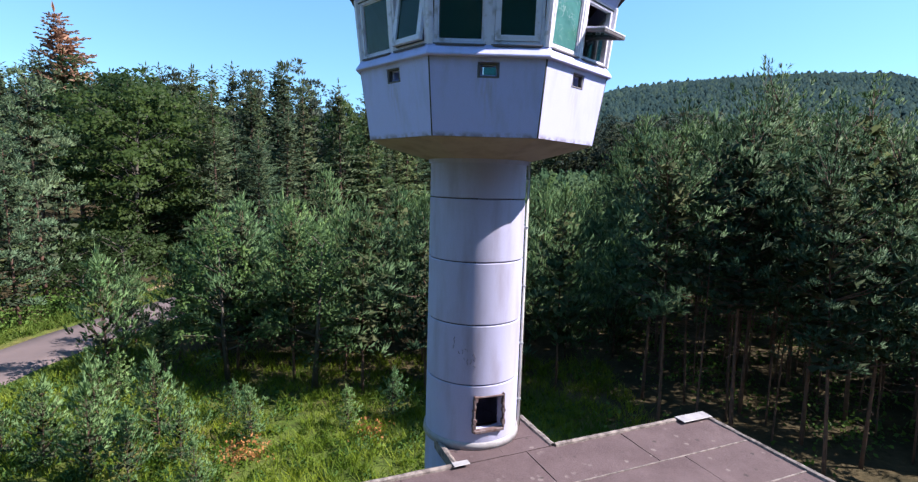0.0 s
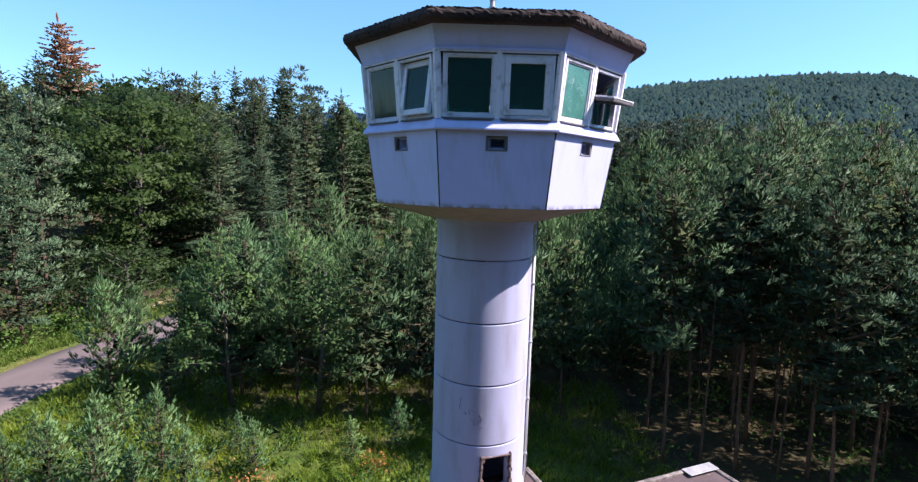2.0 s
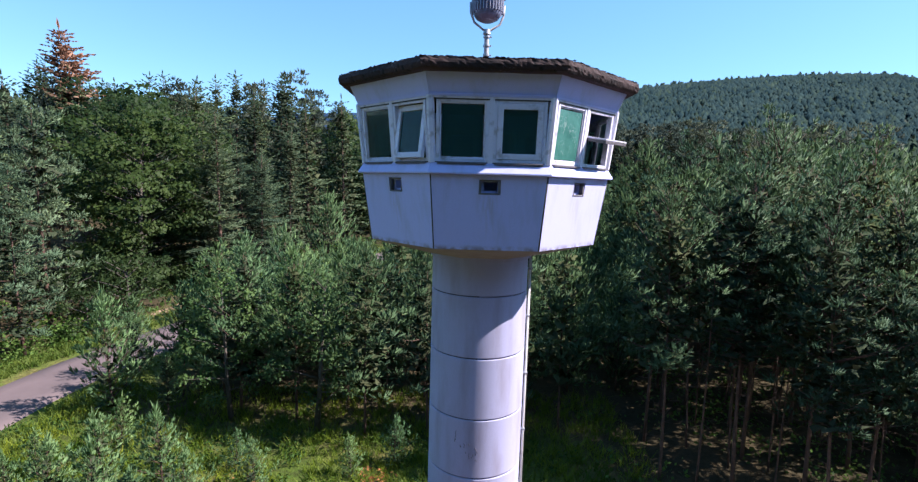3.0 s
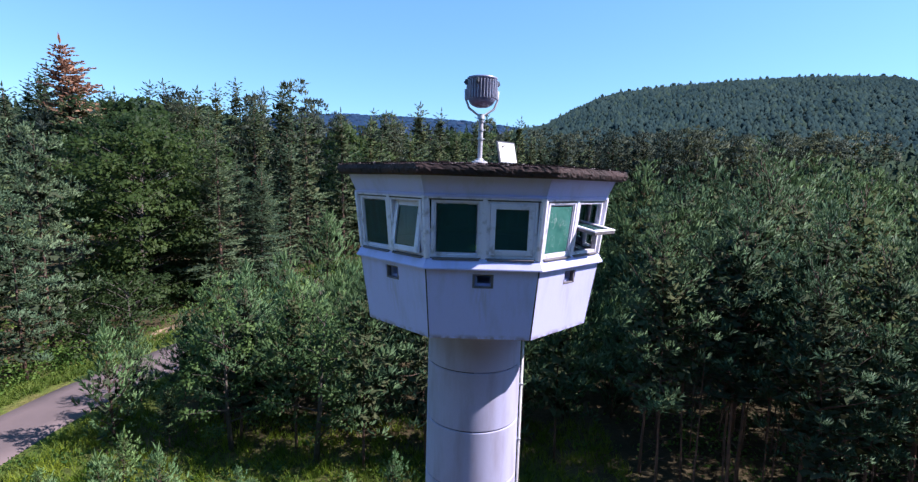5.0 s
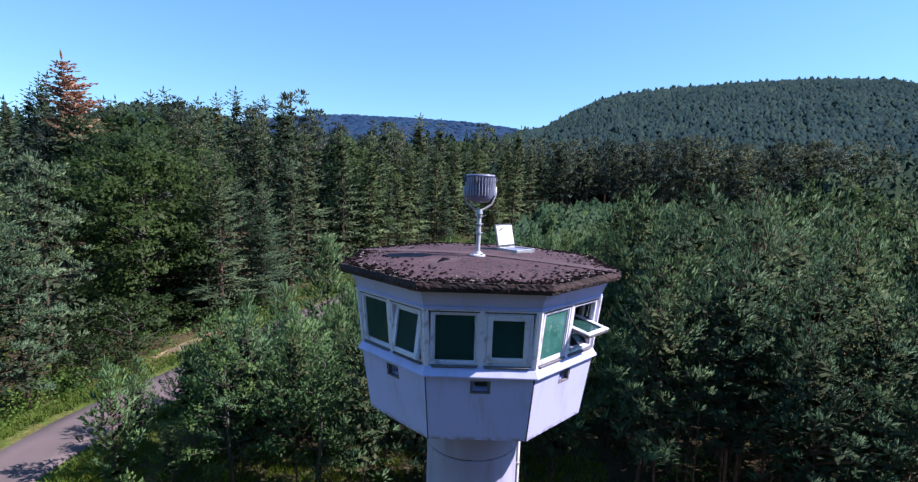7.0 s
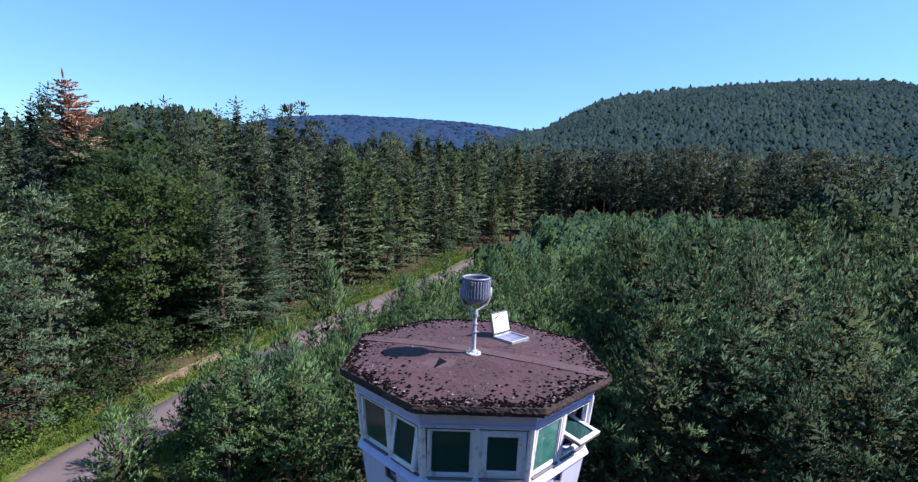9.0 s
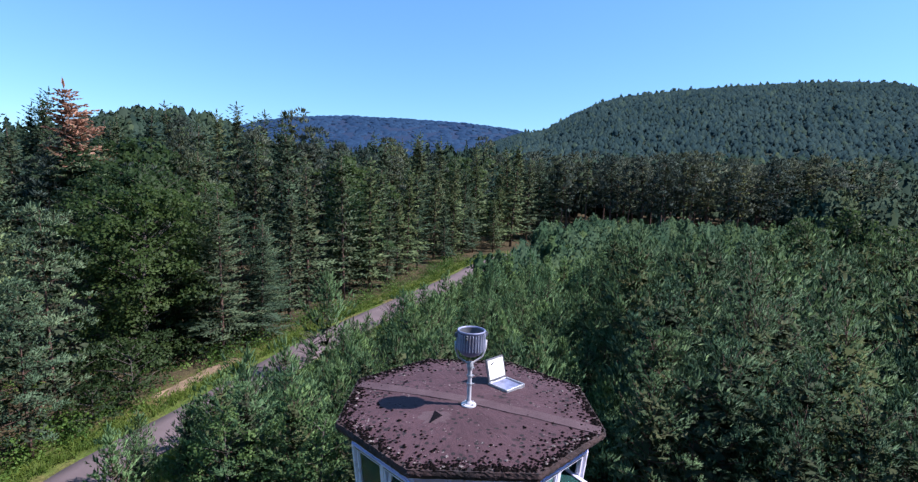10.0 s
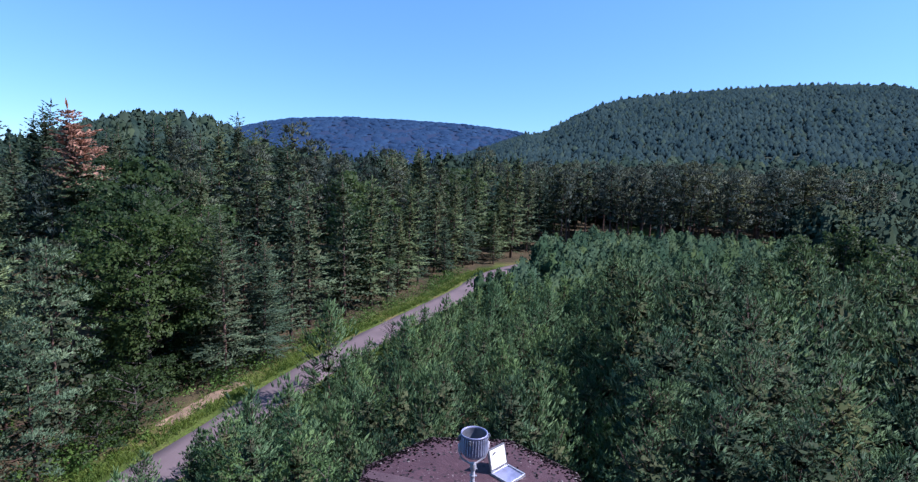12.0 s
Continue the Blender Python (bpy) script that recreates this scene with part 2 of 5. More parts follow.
SAND = weathered("sandy_bank", (0.27, 0.185, 0.12), (0.15, 0.11, 0.065), 1.2, (0.35, 0.7), 0.95, 20, 0.6)


# ---------------------------------------------------------------- mesh helpers
def mesh_of(name, verts, faces, mat, smooth=False):
    me = bpy.data.meshes.new(name)
    me.from_pydata([tuple(v) for v in verts], [], [tuple(f) for f in faces])
    if mat:
        me.materials.append(mat)
    if smooth:
        me.polygons.foreach_set("use_smooth", [True] * len(me.polygons))
    me.update()
    return me


def tri_mesh(name, co, mat, per=3):
    """A mesh of loose triangles or quads from an (n, per, 3) array."""
    n = len(co)
    me = bpy.data.meshes.new(name)
    me.vertices.add(n * per)
    me.vertices.foreach_set("co", np.ascontiguousarray(co, dtype=np.float32).ravel())
    me.loops.add(n * per)
    me.loops.foreach_set("vertex_index", np.arange(n * per, dtype=np.int32))
    me.polygons.add(n)
    me.polygons.foreach_set("loop_start", np.arange(0, n * per, per, dtype=np.int32))
    me.materials.append(mat)
    me.update(calc_edges=True)
    return me


def from_bm(name, bm, mat, smooth=False):
    bmesh.ops.recalc_face_normals(bm, faces=bm.faces)
    me = bpy.data.meshes.new(name)
    bm.to_mesh(me)
    bm.free()
    me.materials.append(mat)
    if smooth:
        me.polygons.foreach_set("use_smooth", [True] * len(me.polygons))
    return me


def part(name, data, parent, m=None, label="", mat=None, smooth=False):
    """One mesh object under a thing or a part. data: a mesh, or a bmesh with its material."""
    if isinstance(data, bmesh.types.BMesh):
        data = from_bm(name, data, mat, smooth)
    ob = new(name, data)
    ob.parent = parent
    if m is not None:
        ob.matrix_basis = m
    return tagged(ob, label) if label else ob


def thing(name, label, category, m=None, group="", kind=""):
    ob = new(name)
    ob.empty_display_size = 0.3
    if m is not None:
        ob.matrix_basis = m
    return tagged(ob, label, category, group, kind)


def box(bm, x0, x1, y0, y1, z0, z1, bevel=0.0, m=None):
    vs = [bm.verts.new((x, y, z)) for x in (x0, x1) for y in (y0, y1) for z in (z0, z1)]
    for f in ((0, 1, 3, 2), (4, 6, 7, 5), (0, 4, 5, 1), (2, 3, 7, 6), (0, 2, 6, 4), (1, 5, 7, 3)):
        bm.faces.new([vs[i] for i in f])
    if bevel:
        es = list({e for v in vs for e in v.link_edges})
        r = bmesh.ops.bevel(bm, geom=es, offset=bevel, segments=1, affect="EDGES")
        vs = list({v for f in r["faces"] for v in f.verts} | {v for v in vs if v.is_valid})
    if m is not None:
        bmesh.ops.transform(bm, matrix=m, verts=vs)
    return bm


def lathe(bm, profile, n=32, a0=0.0, a1=360.0):
    """Turns a profile of (radius, z) round the z axis."""
    full = abs(a1 - a0) >= 360
    cols = n if full else n + 1
    rings = []
    for i in range(cols):
        a = radians(a0 + (a1 - a0) * i / n)
        rings.append([bm.verts.new((r * math.cos(a), r * math.sin(a), z)) for r, z in profile])
    for i in range(n):
        p, q = rings[i], rings[(i + 1) % cols]
        for j in range(len(profile) - 1):
            bm.faces.new((p[j], q[j], q[j + 1], p[j + 1]))
    return rings


def tube(points, radii, sides=6):
    """Vertices and faces of a tapered tube along points."""
    pts = [Vector(p) for p in points]
    verts, faces = [], []
    for i, p in enumerate(pts):
        d = (pts[min(i + 1, len(pts) - 1)] - pts[max(i - 1, 0)]).normalized()
        u = d.cross(Vector((0.31, 0.95, 0.05))).normalized()
        w = d.cross(u)
        for k in range(sides):
            a = 2 * math.pi * k / sides
            verts.append(p + (u * math.cos(a) + w * math.sin(a)) * radii[i])
    for i in range(len(pts) - 1):
        for k in range(sides):
            a, b = i * sides + k, i * sides + (k + 1) % sides
            faces.append((a, b, b + sides, a + sides))
    faces.append(tuple(range(sides))[::-1])
    faces.append(tuple(len(verts) - sides + k for k in range(sides)))
    return verts, faces


def tubes(name, runs, mat, smooth=True):
    verts, faces = [], []
    for points, radii, sides in runs:
        v, f = tube(points, radii, sides)
        o = len(verts)
        verts += v
        faces += [tuple(i + o for i in q) for q in f]
    return mesh_of(name, verts, faces, mat, smooth)


# ---------------------------------------------------------------- ground
def smooth(a, b, v):
    t = np.clip((v - a) / (b - a), 0, 1)
    return t * t * (3 - 2 * t)


def soft_clip(v, width=3.0):
    return 0.5 * (v + np.sqrt(v * v + width * width))


def height(x, y):
    """The lie of the land: level at the tower, climbing along the lane, wooded hills behind."""
    x, y = np.asarray(x, float), np.asarray(y, float)
    yy = np.maximum(y + 8.5, 30.0)
    s = x / yy
    z = 0.075 * (soft_clip(y - 14) - soft_clip(y - 58)) + 0.03 * (soft_clip(y - 58, 8) - soft_clip(y - 600, 60)) - 0.05
    crest = np.interp(s, (-0.15, 0.0, 0.116, 0.162, 0.195, 0.257, 0.307, 0.454, 0.624, 0.725, 0.839, 0.90, 1.2), (0, 28, 53, 57, 69, 89, 99, 111, 121, 125, 126, 120, 105))
    z = z + crest * smooth(230, 625, y) * (1 - smooth(700, 1100, y))
    z = z + 31 * np.exp(-((x + 177) / 60) ** 2 - ((y - 300) / 70) ** 2)
    ridge = np.interp(s, (-0.7, -0.45, -0.391, -0.333, -0.218, -0.103, 0.012, 0.105, 0.2, 0.6), (40, 135, 155, 169, 177, 173, 167, 153, 120, 50))
    z = z + ridge * smooth(800, 1480, y) * (1 - smooth(1500, 2600, y))
    return z


LANE = [(-14.5, -60), (-15.8, -25), (-16.6, -5), (-17.5, 8), (-17.3, 12.5), (-16.5, 15.6), (-15.2, 18.6), (-14.1, 22), (-12.75, 25.8), (-11.6, 28.8), (-9.9, 32.6), (-7.2, 38), (-3.6, 44.6), (0.4, 52), (5.0, 62.5), (10.5, 70), (19, 77), (32, 83), (48, 87)]


def lane_x(y):
    ys = [p[1] for p in LANE]
    return np.interp(y, ys, [p[0] for p in LANE])


def lane_points(step=1.0):
    pts = [Vector((*p, 0)) for p in LANE]
    out = []
    for i in range(1, len(pts) - 2):
        p0, p1, p2, p3 = pts[i - 1:i + 3]
        n = max(2, int((p2 - p1).length / step))
        for k in range(n):
            t = k / n
            out.append(0.5 * (2 * p1 + (p2 - p0) * t + (2 * p0 - 5 * p1 + 4 * p2 - p3) * t * t + (3 * p1 - p0 - 3 * p2 + p3) * t ** 3))
    return out


def spaced(lo, hi, fine, n):
    """Grid lines, close together round the tower and far apart at the horizon."""
    u = np.linspace(-1, 1, n)
    v = fine * u + (u ** 5)
    v = v / (fine + 1)
    return np.where(v < 0, v * -lo, v * hi)


gx, gy = spaced(-3500, 3500, 0.03, 211), spaced(-1500, 4200, 0.03, 251)
GX, GY = np.meshgrid(gx, gy)
rng = np.random.default_rng(3)
near = np.exp(-(GX ** 2 + GY ** 2) / 3000)
lane_d = np.abs(GX - lane_x(GY))
GZ = height(GX, GY) + rng.normal(0, 0.05, GX.shape) * near * smooth(2.5, 5, lane_d) - 0.06 * (1 - smooth(2.0, 3.2, lane_d)) * near
nx_, ny_ = len(gx), len(gy)
gv = np.stack([GX, GY, GZ], -1).reshape(-1, 3)
gf = [(j * nx_ + i, j * nx_ + i + 1, (j + 1) * nx_ + i + 1, (j + 1) * nx_ + i) for j in range(ny_ - 1) for i in range(nx_ - 1)]
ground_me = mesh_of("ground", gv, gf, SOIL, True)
clearing = smooth(11, 6, GY) * smooth(6, 2.5, GX) * smooth(-30, -22, GX)
verge = smooth(5.2, 3.4, lane_d)
ga = ground_me.attributes.new("grass", "FLOAT", "POINT")
ga.data.foreach_set("value", np.clip(np.maximum(clearing, verge), 0, 1).astype(np.float32).ravel())
# 0.5 on the near hill, 1 where the ground is coloured with blue haze
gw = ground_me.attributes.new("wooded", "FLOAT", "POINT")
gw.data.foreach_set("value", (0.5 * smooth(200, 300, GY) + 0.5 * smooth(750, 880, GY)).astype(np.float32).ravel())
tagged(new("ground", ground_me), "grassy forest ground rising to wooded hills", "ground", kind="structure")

lv, lf = [], []
lp = lane_points(0.8)
for i, p in enumerate(lp):
    d = (lp[min(i + 1, len(lp) - 1)] - lp[max(i - 1, 0)]).normalized()
    side = Vector((d.y, -d.x, 0))
    for k, off in enumerate((-1.6, -1.5, -0.8, 0, 0.8, 1.5, 1.6)):
        q = p + side * (off + 0.12 * noise.noise(Vector((p.x * 0.4, p.y * 0.4, k))))
        lv.append((q.x, q.y, float(height(q.x, q.y)) + (0.07 - 0.012 * off * off if abs(off) < 1.55 else -0.1)))
for i in range(len(lp) - 1):
    for k in range(6):
        lf.append((i * 7 + k, i * 7 + k + 1, i * 7 + k + 8, i * 7 + k + 7))
tagged(new("road", mesh_of("road", lv, lf, ASPHALT, True)), "narrow faded asphalt lane through the forest", "road", kind="structure")

# bare sandy bank with dry straw beside the lane, half hidden by grass
bv, bf = [], []
NU, NV = 44, 12
for i in range(NU + 1):
    for j in range(NV + 1):
        u, v = i / NU, j / NV
        y = 19.6 + 8.2 * u
        x = float(lane_x(y)) - 2.9 - 1.9 * v
        n = noise.noise(Vector((x * 0.8, y * 0.8, 2))) + 0.6 * noise.noise(Vector((x * 2.6, y * 2.6, 5)))
        edge = min(1.0, 6 * min(u, 1 - u), 4 * min(v, 1 - v))
        bv.append((x, y, float(height(x, y)) + 0.05 + 0.13 * n - 0.22 * (1 - edge)))
for i in range(NU):
    for j in range(NV):
        a, w = i * (NV + 1) + j, NV + 1
        bf.append((a, a + 1, a + w + 1, a + w))
tagged(new("bank", mesh_of("bank", bv, bf, SAND, True)), "bare sandy bank beside the lane", "bank", kind="structure")


# ---------------------------------------------------------------- the watchtower
ZB = 8.9                       # lower edge of the cabin's sill belt
OCT = math.tan(radians(22.5))
tower = thing("watchtower", "white painted concrete watchtower with an octagonal cabin", "watchtower", pose(0, 0, 0))


def face_pose(i):
    """The pose of cabin face i: x along the face, y outwards, z up; face 0 looks towards -y."""
    return pose(0, 0, 0, 0, 0, 180 + 45 * i)


def ring_mesh(name, z0, z1, r0, r1, hole=None, n=72):
    """A concrete ring with bevelled lips; hole = (a0, a1, z0, z1), degrees and heights of an opening."""
    bm = bmesh.new()
    b = 0.012
    zs = [z0, z0 + b]
    if hole:
        zs += [hole[2], hole[3]]
    zs += [z1 - b, z1]
    rad = [r1 - b] + [r1] * (len(zs) - 2) + [r1 - b]
    angles = [360 * k / n for k in range(n)]
    outer = [[bm.verts.new((r * math.cos(radians(a)), r * math.sin(radians(a)), z)) for r, z in zip(rad, zs)] for a in angles]
    inner = [[bm.verts.new((r0 * math.cos(radians(a)), r0 * math.sin(radians(a)), z)) for z in zs] for a in angles]

    def is_open(k, j):
        return hole and j == 2 and hole[0] <= angles[k] < hole[1]
    for k in range(n):
        k2 = (k + 1) % n
        for j in range(len(zs) - 1):
            if is_open(k, j):
                bm.faces.new((outer[k][j], outer[k2][j], inner[k2][j], inner[k][j]))
                bm.faces.new((outer[k][j + 1], inner[k][j + 1], inner[k2][j + 1], outer[k2][j + 1]))
                if not is_open(k - 1, j):
                    bm.faces.new((outer[k][j], inner[k][j], inner[k][j + 1], outer[k][j + 1]))
                if not is_open(k2, j):
                    bm.faces.new((outer[k2][j], outer[k2][j + 1], inner[k2][j + 1], inner[k2][j]))
                continue
            bm.faces.new((outer[k][j], outer[k2][j], outer[k2][j + 1], outer[k][j + 1]))
            bm.faces.new((inner[k][j], inner[k][j + 1], inner[k2][j + 1], inner[k2][j]))
        bm.faces.new((outer[k][0], inner[k][0], inner[k2][0], outer[k2][0]))
        bm.faces.new((outer[k][-1], outer[k2][-1], inner[k2][-1], inner[k][-1]))
    me = from_bm(name, bm, COLUMN, True)
    me.set_sharp_from_angle(angle=radians(25))
    return me


COL_R, COL_IN = 0.785, 0.64
seams = [0.0, 0.20, 1.18, 2.16, 3.14, 4.16, 5.13, 6.115, 7.09, 7.70]
plain_ring = ring_mesh("column_ring", 0.008, 0.967, COL_IN, COL_R)
for a, b_ in zip(seams, seams[1:]):
    if abs(a - 3.14) < 0.01:
        me = ring_mesh("column_ring", a + 0.008, b_ - 0.008, COL_IN, COL_R, (270, 310, 3.42, 3.98))
        part("column_ring", me, tower)
    elif 0.95 < b_ - a < 1.0:
        r = part("column_ring", plain_ring, tower, pose(0, 0, a, 0, 0, 37 * a))
        r.scale = (1, 1, (b_ - a) / 0.975)
    else:
        part("column_ring", ring_mesh("column_ring", a + 0.008, b_ - 0.008, COL_IN, COL_R), tower)
bm = bmesh.new()
lathe(bm, [(0.66, 0.02), (COL_R - 0.022, 0.02), (COL_R - 0.022, 7.7), (0.66, 7.7)], 48, 312, 628)
part("joint_core", bm, tower, mat=JOINT, label="dark mortar in the joints between the rings")
# broken frame of the small opening
bm = bmesh.new()
for x0, x1, z0, z1, tilt in ((-0.275, -0.245, -0.31, 0.29, 1.5), (0.235, 0.265, -0.28, 0.30, -1.0), (-0.27, 0.26, 0.265, 0.29, 0.8)):
    box(bm, x0, x1, -0.03, 0.03, z0, z1, 0.006, pose(0, 0, 0, 0, tilt, 0))
box(bm, -0.26, 0.25, -0.05, 0.04, -0.31, -0.265, 0.006)
fr = random.Random(23)
for k in range(16):
    side = fr.choice((-1, 1))
    z0 = fr.uniform(-0.27, 0.2)
    box(bm, side * 0.25 - 0.028, side * 0.25 + fr.uniform(0.0, 0.03), -0.034, 0.034 + fr.uniform(0, 0.01), z0, z0 + fr.uniform(0.02, 0.09), 0.003, pose(0, 0, 0, 0, fr.uniform(-5, 5), 0))
a_mid = radians(290)
part("opening_frame", bm, tower, pose(0.765 * math.cos(a_mid), 0.765 * math.sin(a_mid), 3.70, 0, 0, 20), "splintered wooden frame of a small opening", RUSTWOOD)
bm = bmesh.new()
lathe(bm, [(0.79, 3.10), (0.825, 3.10), (0.815, 3.20), (0.79, 3.22)], 48)
part("base_flashing", bm, tower, mat=FLASHING, label="low grey upstand round the column", smooth=True)
# conduit on the column
part("conduit", tubes("conduit", [([(0.835, 0.03, 2.9), (0.835, 0.03, 5.0), (0.835, 0.03, 7.72)], [0.02] * 3, 8)], WHITE_STEEL), tower, label="thin cable conduit")
part("cable", tubes("cable", [([(0.862, 0.09, 2.9), (0.862, 0.09, 7.72)], [0.014] * 2, 6)], JOINT), tower, label="black cable")
for z in (3.6, 4.6, 5.6, 6.6, 7.4):
    bm = bmesh.new()
    box(bm, 0.76, 0.865, -0.005, 0.065, z, z + 0.03, 0.004)
    part("conduit_clip", bm, tower, mat=STEEL)

# faint scrawl on the column, no legible letters
sr = random.Random(17)
runs = []
for k in range(11):
    a, z = radians(-108 + sr.uniform(-9, 20)), 4.42 + sr.uniform(0, 0.42)
    pts_ = []
    for q in range(4):
        pts_.append((0.7855 * math.cos(a), 0.7855 * math.sin(a), z))
        a, z = a + sr.uniform(-0.02, 0.03), z + sr.uniform(-0.05, 0.045)
    runs.append((pts_, [0.0045] * 4, 4))
tagged(part("scrawl", tubes("scrawl", runs, SLOTWOOD), tower, label="faint dark scrawled strokes"), kind="stuff")

# cabin underside: a shallow inverted pyramid on the column
APO_BELT, APO_BOT, Z_BOT = 1.811, 1.674, ZB - 0.97


def octagon(bm, apo, z):
    r = apo / math.cos(radians(22.5))
    return [bm.verts.new((r * math.cos(radians(22.5 + 45 * k)), r * math.sin(radians(22.5 + 45 * k)), z)) for k in range(8)]


bm = bmesh.new()
o1, o2, o3, o4 = octagon(bm, 0.83, Z_BOT - 0.24), octagon(bm, 1.58, Z_BOT - 0.035), octagon(bm, 1.655, Z_BOT - 0.004), octagon(bm, 1.50, Z_BOT + 0.06)
for p, q in ((o1, o2), (o2, o3), (o3, o4)):
    for k in range(8):
        bm.faces.new((p[k], p[(k + 1) % 8], q[(k + 1) % 8], q[k]))
bm.faces.new(o1)
bm.faces.new(o4)
part("underside", bm, tower, mat=UNDER, label="stained bare concrete underside of the cabin")
bm = bmesh.new()
lathe(bm, [(0.70, Z_BOT - 0.30), (0.815, Z_BOT - 0.30), (0.83, Z_BOT - 0.22), (0.70, Z_BOT - 0.22)], 48)
part("collar", bm, tower, mat=COLUMN)


def panel_with_hole(w0, w1, z0, z1, lean, hole, t0, t1):
    """A tapered slab z0..z1, w0 wide below and w1 above, leaning out by lean, from depth t0 to t1, with an oblong hole."""
    bm = bmesh.new()

    def v(x, z, t):
        return bm.verts.new((x, lean * (z - z1) / (z1 - z0) - t, z))
    layers = []
    for t in (t0, t1):
        out = [v(-w0 / 2, z0, t), v(w0 / 2, z0, t), v(w1 / 2, z1, t), v(-w1 / 2, z1, t)]
        inn = [v(hole[0], hole[2], t), v(hole[1], hole[2], t), v(hole[1], hole[3], t), v(hole[0], hole[3], t)]
        layers.append((out, inn))
    for out, inn in layers:
        for k in range(4):
            bm.faces.new((out[k], out[(k + 1) % 4], inn[(k + 1) % 4], inn[k]))
    for s in (0, 1):
        for k in range(4):
            a, b = layers[0][s], layers[1][s]
            bm.faces.new((a[k], a[(k + 1) % 4], b[(k + 1) % 4], b[k]))
    return bm


W_BELT, W_BOT = 2 * APO_BELT * OCT, 2 * APO_BOT * OCT


def stained_wall(name, like):
    """The wall paint with rusty run-off below the slot and a crust of dirt along the lower edge."""
    m = like.copy()
    m.name = name
    nt = m.node_tree
    b = nt.nodes["Principled BSDF"]
    paint = b.inputs["Base Color"].links[0].from_socket
    tc = nt.nodes.new("ShaderNodeTexCoord")
    xyz = nt.nodes.new("ShaderNodeSeparateXYZ")
    nt.links.new(tc.outputs["Object"], xyz.inputs[0])

    def ranged(sock, a0, a1):
        r = nt.nodes.new("ShaderNodeMapRange")
        r.inputs["From Min"].default_value, r.inputs["From Max"].default_value = a0, a1
        nt.links.new(sock, r.inputs["Value"])
        return r.outputs["Result"]
    ax = nt.nodes.new("ShaderNodeMath")
    ax.operation = "ABSOLUTE"
    nt.links.new(xyz.outputs["X"], ax.inputs[0])
    run = ramp(nt, noise_tex(nt, 1.0, 3.0, stretch=(26, 26, 1.2)), [(0.44, (0, 0, 0)), (0.62, (1, 1, 1))])
    fall = mixed(nt, 1.0, mixed(nt, 1.0, ranged(xyz.outputs["Z"], ZB - 0.95, ZB - 0.24), ranged(ax.outputs[0], 0.18, 0.05), "MULTIPLY"), run, "MULTIPLY")
    col = mixed(nt, mixed(nt, 1.0, fall, (0.55, 0.55, 0.55), "MULTIPLY"), paint, (0.40, 0.38, 0.50))
    crust = mixed(nt, 1.0, ranged(xyz.outputs["Z"], Z_BOT + 0.07, Z_BOT - 0.01), ramp(nt, noise_tex(nt, 9.0, 5.0), [(0.40, (0, 0, 0)), (0.6, (1, 1, 1))]), "MULTIPLY")
    col = mixed(nt, crust, col, (0.20, 0.16, 0.17))
    nt.links.new(col, b.inputs["Base Color"])
    return m


WALL = stained_wall("stained_wall_paint", PAINT)
outer_panel = from_bm("wall_panel", panel_with_hole(W_BOT - 0.016, W_BELT - 0.016, Z_BOT, ZB, APO_BELT - APO_BOT, (-0.15, 0.13, ZB - 0.245, ZB - 0.052), 0, 0.07), WALL)
inner_panel = from_bm("slot_panel", panel_with_hole(W_BOT - 0.09, W_BELT - 0.09, Z_BOT + 0.01, ZB - 0.005, APO_BELT - APO_BOT, (-0.115, 0.065, ZB - 0.195, ZB - 0.085), 0.072, 0.16), PAINT)


def slot_cheeks():
    bm = bmesh.new()
    for x0, x1, z0, z1 in ((-0.15, -0.118, -0.245, -0.052), (0.098, 0.13, -0.245, -0.052), (-0.118, 0.098, -0.075, -0.052), (-0.118, 0.098, -0.245, -0.22)):
        box(bm, x0, x1, -0.05, 0.006, ZB + z0 + 0.002, ZB + z1 - 0.002, 0.003)
    return bm


cheeks = from_bm("slot_frame", slot_cheeks(), SLOTWOOD)
for i in range(8):
    m = face_pose(i) @ pose(0, APO_BELT, 0)
    p = part("wall_panel", outer_panel, tower, m)
    q = part("slot_panel", inner_panel, tower, m)
    f = part("slot_frame", cheeks, p, pose(0, -0.035, 0, 0, 0, 0))
    # sealed joint at the corner between two panels
    c = face_pose(i)
    lo, hi = c @ Vector((W_BOT / 2 - 0.002, APO_BOT - 0.012, Z_BOT)), c @ Vector((W_BELT / 2 - 0.002, APO_BELT - 0.012, ZB))
    part("corner_joint", tubes("corner_joint", [([lo, (lo + hi) / 2, hi], [0.014] * 3, 6)], JOINT), tower)

# sloping sill belt round the cabin
Z_SILL = ZB + 0.15
APO_SILL0, APO_SILL1 = 1.872, 1.80
